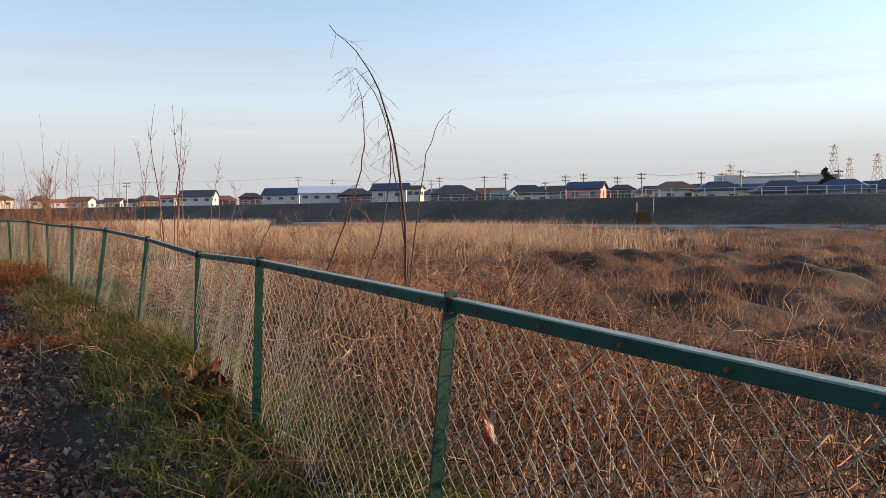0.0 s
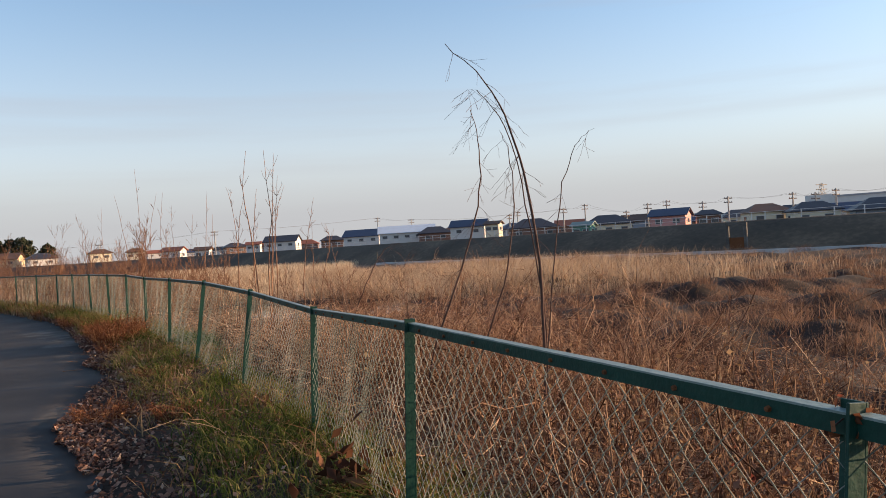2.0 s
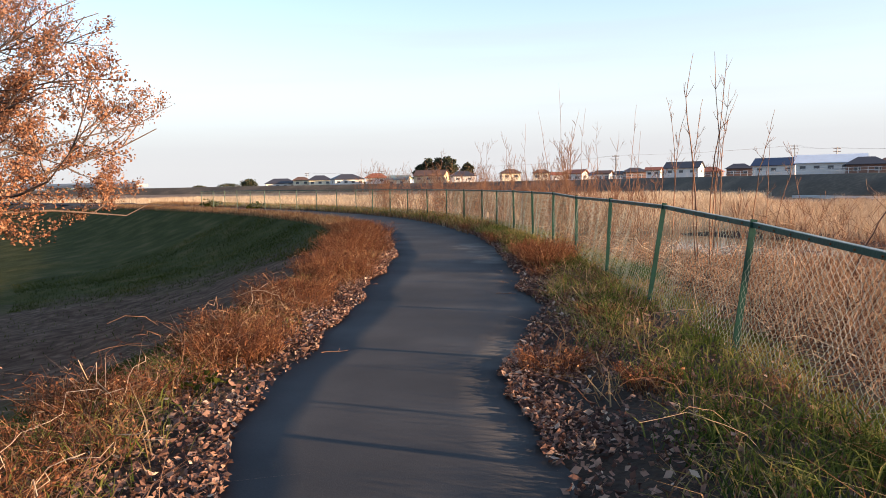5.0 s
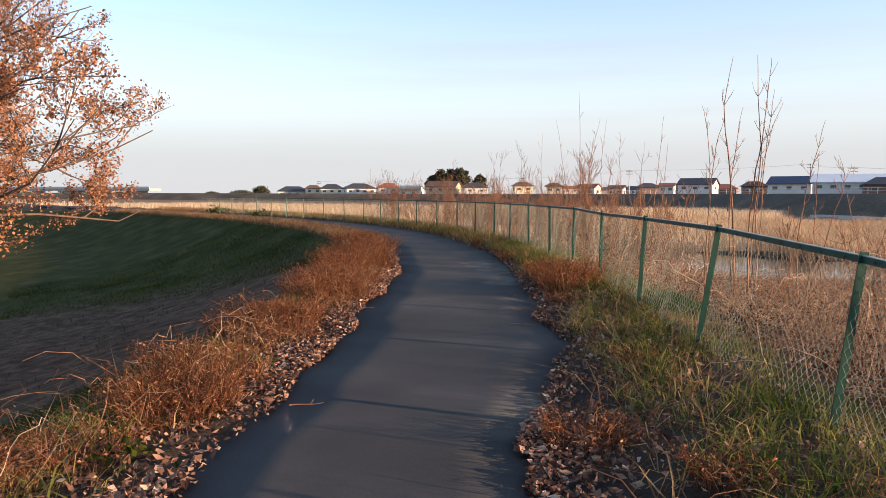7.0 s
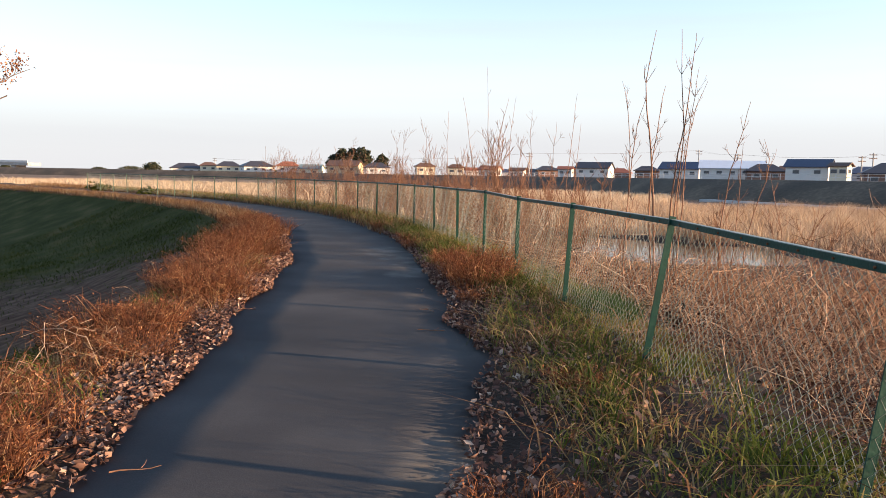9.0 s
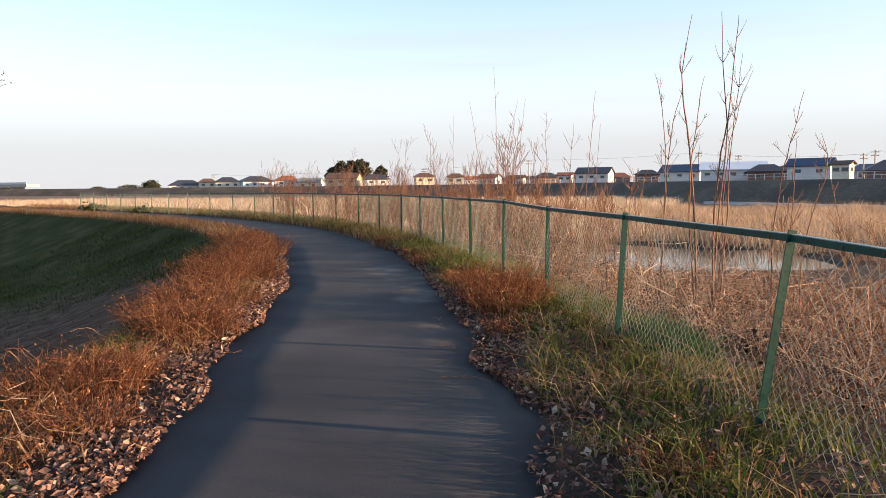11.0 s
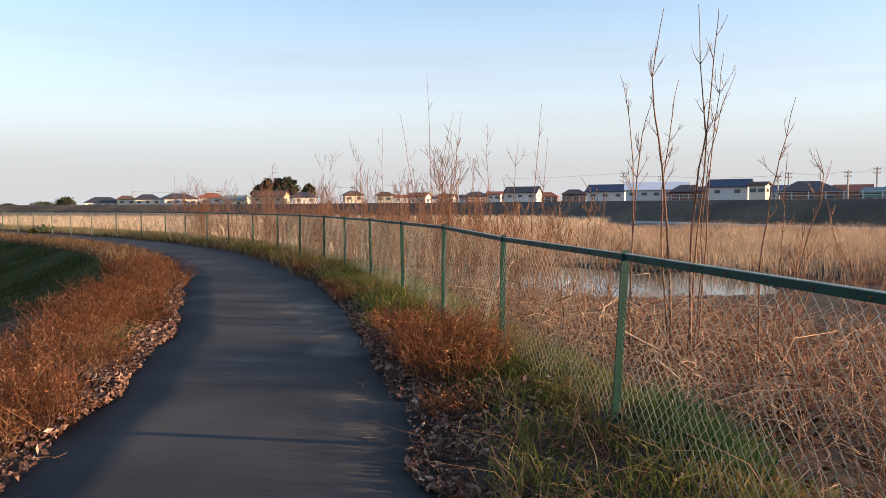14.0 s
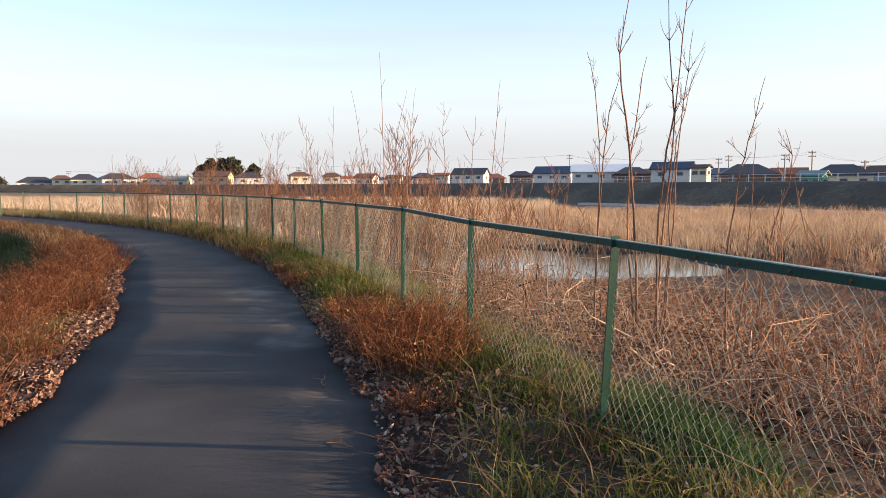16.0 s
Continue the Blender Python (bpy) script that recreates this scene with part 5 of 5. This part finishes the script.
for a, c in zip(TOPS_P, TOPS_P[1:]):
    if math.dist(a, c) > 90:
        continue
    n, P = 9, []
    for off in (-0.7, 0.7):
        P.append([[a[0] + (c[0] - a[0]) * t + off, a[1] + (c[1] - a[1]) * t, a[2] - 0.15 + (c[2] - a[2]) * t - 2.2 * t * (1 - t)] for t in np.linspace(0, 1, n)])
    tagged(canes("power_line", np.array(P), np.full((2, n), 0.014), M_DARK_CANE), "thin overhead power wires between poles", "power line", "power lines")


def pylon(x, y, top):
    th = empty("pylon", (x, y, -2), 0.4, "distant grey lattice power pylon", "pylon", "distant pylons")
    h, P = top + 2, []
    leg = lambda z: 3.0 * (1 - z / h) + 0.5
    lv = np.linspace(0, h, 9)
    for z0, z1 in zip(lv, lv[1:]):
        a, c = leg(z0), leg(z1)
        for sx, sy in ((1, 1), (1, -1), (-1, -1), (-1, 1)):
            P.append([(sx * a, sy * a, z0), (sx * c, sy * c, z1)])
            P.append([(sx * a, sy * a, z0), (-sy * c, sx * c, z1)])
    canes("lattice", np.array(P, float), np.full((len(P), 2), 0.12), M_CONCRETE, th)
    for f in (0.72, 0.84, 0.95):
        bm = bmesh.new()
        box(bm, -4.5, 4.5, -0.25, 0.25, h * f, h * f + 0.5)
        part("arm", bm, M_CONCRETE, th)
    return th


for x, y, top in ((282.3, 384.8, 31), (348.9, 459.6, 28), (298.9, 371.5, 25), (240, 420, 22)):
    pylon(x, y, top)

# white factory hall
fac = empty("factory", (150, 226, -2), radians(-35), "large white flat-roofed factory hall in the distance", "factory")
bm = bmesh.new()
box(bm, -14, 14, -9, 9, -0.3, 10.0)
part("hall", bm, WALLS["white"], fac)
bm = bmesh.new()
box(bm, -23, -14.02, -7, 7, -0.3, 11.0)
part("tower_block", bm, WALLS["white"], fac)
bm = bmesh.new()
box(bm, -14.2, 14.2, -9.2, 9.2, 10.004, 10.5)
part("roof_edge", bm, WALLS["grey"], fac)

# white rail on the levee crest
rail = empty("guard_rail", (0, 0, 0), 0, "white post-and-rail barrier along the levee crest", "guard rail")
cl = smooth_line(CREST[3:8], 2.0)
ct = np.gradient(cl, axis=0)
ct /= np.linalg.norm(ct, axis=1)[:, None]
bm = bmesh.new()
box(bm, -0.04, 0.04, -0.04, 0.04, -0.1, 0.85)
post = part("post", bm, WALLS["white"], rail)
spots = [(x + ty * 3.0, y - tx * 3.0) for (x, y), (tx, ty) in zip(cl, ct)][:150]
post.matrix_basis = Matrix.Translation((*spots[0], 1.6))
for q in spots[1:]:
    ob = new("post", post.data)
    ob.parent, ob.matrix_basis = rail, Matrix.Translation((*q, 1.6))
for h in (2.02, 2.4):
    P = np.array([[(*q, h) for q in spots]])
    canes("rail", P, np.full((1, len(spots)), 0.022), WALLS["white"], rail, 4)


# ---- distant trees, bridge, sluice ----
def far_tree(x, y, wide, top, rng, conifer=False, label="dark evergreen trees behind the houses"):
    th = empty("tree", (x, y, -2), 0, label, "tree", "distant trees")
    h = top + 2
    canes("trunk", np.array([[(0, 0, -0.2), (0.1, 0, h * 0.5), (0, 0, h * 0.85)]]), np.array([[0.25, 0.18, 0.05]]), M_BARK, th, 6)
    n = 900
    u = rng.random(n)
    if conifer:
        zz = h * (0.25 + 0.75 * u)
        rad = wide / 2 * (1.05 - u)
    else:
        zz = h * (0.3 + 0.7 * np.sqrt(u))
        rad = wide / 2 * np.sqrt(np.clip(1 - ((zz / h - 0.62) / 0.4) ** 2, 0.05, 1))
    az, q = rng.random(n) * 6.283, np.sqrt(rng.random(n))
    C = np.stack([np.cos(az) * rad * q, np.sin(az) * rad * q, zz + rng.normal(0, 0.25, n)], 1)
    C += 0.5 * np.stack([np.sin(C[:, 2] * 2.1), np.cos(C[:, 0] * 1.7), np.sin(C[:, 1] * 1.9)], 1)
    leaves("crown", C, 0.7 + 0.6 * rng.random(n), M_PINE, rng, th, flat=0.2)
    return th


for k in range(6):
    far_tree(-160 + 4.4 * k, 293 + 2.5 * r.normal(), 6.5, (11.3 if 0 < k < 5 else 9.4) + 0.8 * r.normal(), r)
far_tree(*pushed(66.4, 94.3, 0, 0, 1.4)[:2], 4.5, 6.4, r, True, "dark conifer beside the houses")
far_tree(-262, 300, 9, 4.5, r)
for k in range(16):
    bx = -900 + 640 * r.random()
    far_tree(bx, 420 + 160 * r.random(), 9 + 12 * r.random(), 2.6 + 2.2 * r.random(), r, False, "distant grey-green tree on the horizon")

bridge = empty("bridge", (-420, 268, 0), radians(4), "long pale low road bridge in the distance", "bridge")
bm = bmesh.new()
box(bm, -110, 110, -4, 4, 2.6, 3.9)
part("deck", bm, M_CONCRETE, bridge)
bm = bmesh.new()
box(bm, -110, 110, -4.2, -4.004, 3.9, 4.9)
part("parapet", bm, WALLS["white"], bridge)
for k in range(9):
    bm = bmesh.new()
    box(bm, -101 + 25 * k, -98 + 25 * k, -3, 3, -2.5, 2.6)
    part("pier", bm, M_CONCRETE, bridge)

sluice = empty("sluice_gate", (29.2, 67.6, -1.4), radians(-40), "small concrete sluice gate frame on the levee slope", "sluice gate")
M_OLD_CONCRETE = surface("stained_concrete", [(0.3, (0.06, 0.055, 0.05)), (0.7, (0.16, 0.15, 0.135))], 1.5, 14, 0.95, 0.4)
for sx in (-1, 1):
    bm = bmesh.new()
    box(bm, sx * 0.8 - 0.14, sx * 0.8 + 0.14, -0.15, 0.15, -0.4, 2.6)
    part("pillar", bm, M_OLD_CONCRETE, sluice)
bm = bmesh.new()
box(bm, -0.94, 0.94, -0.2, 0.2, 2.6, 2.85)
part("lintel", bm, M_OLD_CONCRETE, sluice)
bm = bmesh.new()
box(bm, -0.66, 0.66, -0.04, 0.04, -0.4, 1.5)
part("gate_leaf", bm, M_RUST, sluice)


# ---- small things by the fence ----
def leaf_bunch(name, place, n, spread, size, material, label, category):
    th = empty(name, place, 0, label, category)
    C = r.normal(0, 1, (n, 3)) * np.array(spread)
    C[:, 2] = np.abs(C[:, 2])
    tagged(leaves("foliage", C, size * (0.6 + 0.8 * r.random(n)), material, r, th, flat=0.1), kind="stuff")
    P = np.stack([C[:14] * 0.1, C[:14] * 0.6 + np.array([0, 0, 0.02]), C[:14]], 1)
    tagged(canes("stem_tangle", P, np.full((14, 3), 0.002), M_DARK_CANE, th), kind="stuff")
    return th


M_DOCK = foliage("dock_leaf", [(0.0, (0.035, 0.016, 0.01)), (0.6, (0.1, 0.045, 0.024)), (1.0, (0.2, 0.1, 0.055))], 0.2)
leaf_bunch("dead_vine", (-0.49, 1.57, 0.97), 70, (0.022, 0.022, 0.022), 0.022, M_RUST_WEED, "dead brown vine tangled round the top of a fence post", "vine")
leaf_bunch("withered_dock", (-1.5, 3.95, 0.04), 170, (0.10, 0.10, 0.16), 0.085, M_DOCK, "withered brown broad-leaved weed at the foot of the fence", "weed")
leaf_bunch("green_weed", (-5.55, 5.5, 0.02), 60, (0.10, 0.10, 0.04), 0.05, M_LAWN_BLADE, "small green broad-leaved weed in the leaf litter", "weed")
M_SCRAP = paint("faded_red_plastic", (0.28, 0.06, 0.045), 0.6)
M_SCRAP_W = paint("dirty_white_plastic", (0.34, 0.27, 0.23), 0.6)
scrap = empty("plastic_scrap", (-0.36, 1.78, 0.58), 0.4, "torn faded red and white plastic scrap caught in weeds", "litter")
for nm, m, x0, x1 in (("red_strip", M_SCRAP, -0.022, 0.004), ("white_strip", M_SCRAP_W, 0.005, 0.02)):
    bm = bmesh.new()
    box(bm, x0, x1, -0.002, 0.002, -0.05, 0.055)
    bmesh.ops.subdivide_edges(bm, edges=bm.edges[:], cuts=3, use_grid_fill=True)
    for v in bm.verts:
        v.co.y += 0.008 * math.sin(v.co.z * 60 + v.co.x * 90)
        v.co.x += 0.004 * math.sin(v.co.z * 110)
    part("strip", bm, m, scrap)
for x_, y_, ln, a_ in ((-5.25, 9.75, 0.22, 0.4), (-7.75, 11.0, 0.28, 1.2), (-7.1, 9.9, 0.2, 0.2), (-6.1, 11.7, 0.25, 2.0), (-5.35, 6.6, 0.2, 0.9), (-5.6, 10.6, 0.18, 2.6), (-8.3, 12.2, 0.26, 0.6)):
    th = empty("fallen_stick", (x_, y_, 0.028), a_, "thin fallen bare stick lying on the path edge", "stick", "fallen sticks")
    out = [([Vector((ln * (f - 0.5), 0.02 * math.sin(f * 5 + x_), 0.004)) for f in np.linspace(0, 1, 6)], 0.004, 0)]
    limbs("stick", out, M_TWIG, th, 5, 0.002)
    out = [([Vector((ln * 0.1, 0.0, 0.004)), Vector((ln * 0.2, 0.03, 0.006)), Vector((ln * 0.28, 0.07, 0.01))], 0.0025, 0)]
    limbs("side_twig", out, M_TWIG, th, 4, 0.0015)

# green weeds on the far rim of the hollow
for x_, y_, z_ in ((-37.5, 39.2, 0.34), (-31.5, 36.2, 0.24)):
    leaf_bunch("green_bush", (x_, y_, float(ground_z(x_, y_)[0])), 160, (0.45 * z_ * 2, 0.45 * z_ * 2, 0.3 * z_ * 2), 0.22, M_LAWN_BLADE, "low green bush beside the far bend of the path", "bush")

# a clump of dead weeds behind the fence, near-black colour standing for shade
M_SHADED_WEED = foliage("shaded_dead_leaf", [(0.0, (0.01, 0.008, 0.007)), (0.7, (0.05, 0.035, 0.027)), (1.0, (0.11, 0.075, 0.055))], 0.1)
leaf_bunch("shaded_weed_clump", (-3.46, 11.55, float(ground_z(-3.46, 11.55)[0]) + 0.02), 130, (0.10, 0.13, 0.10), 0.05, M_SHADED_WEED, "dead weed clump among the brambles, coloured near-black for shade", "weed")
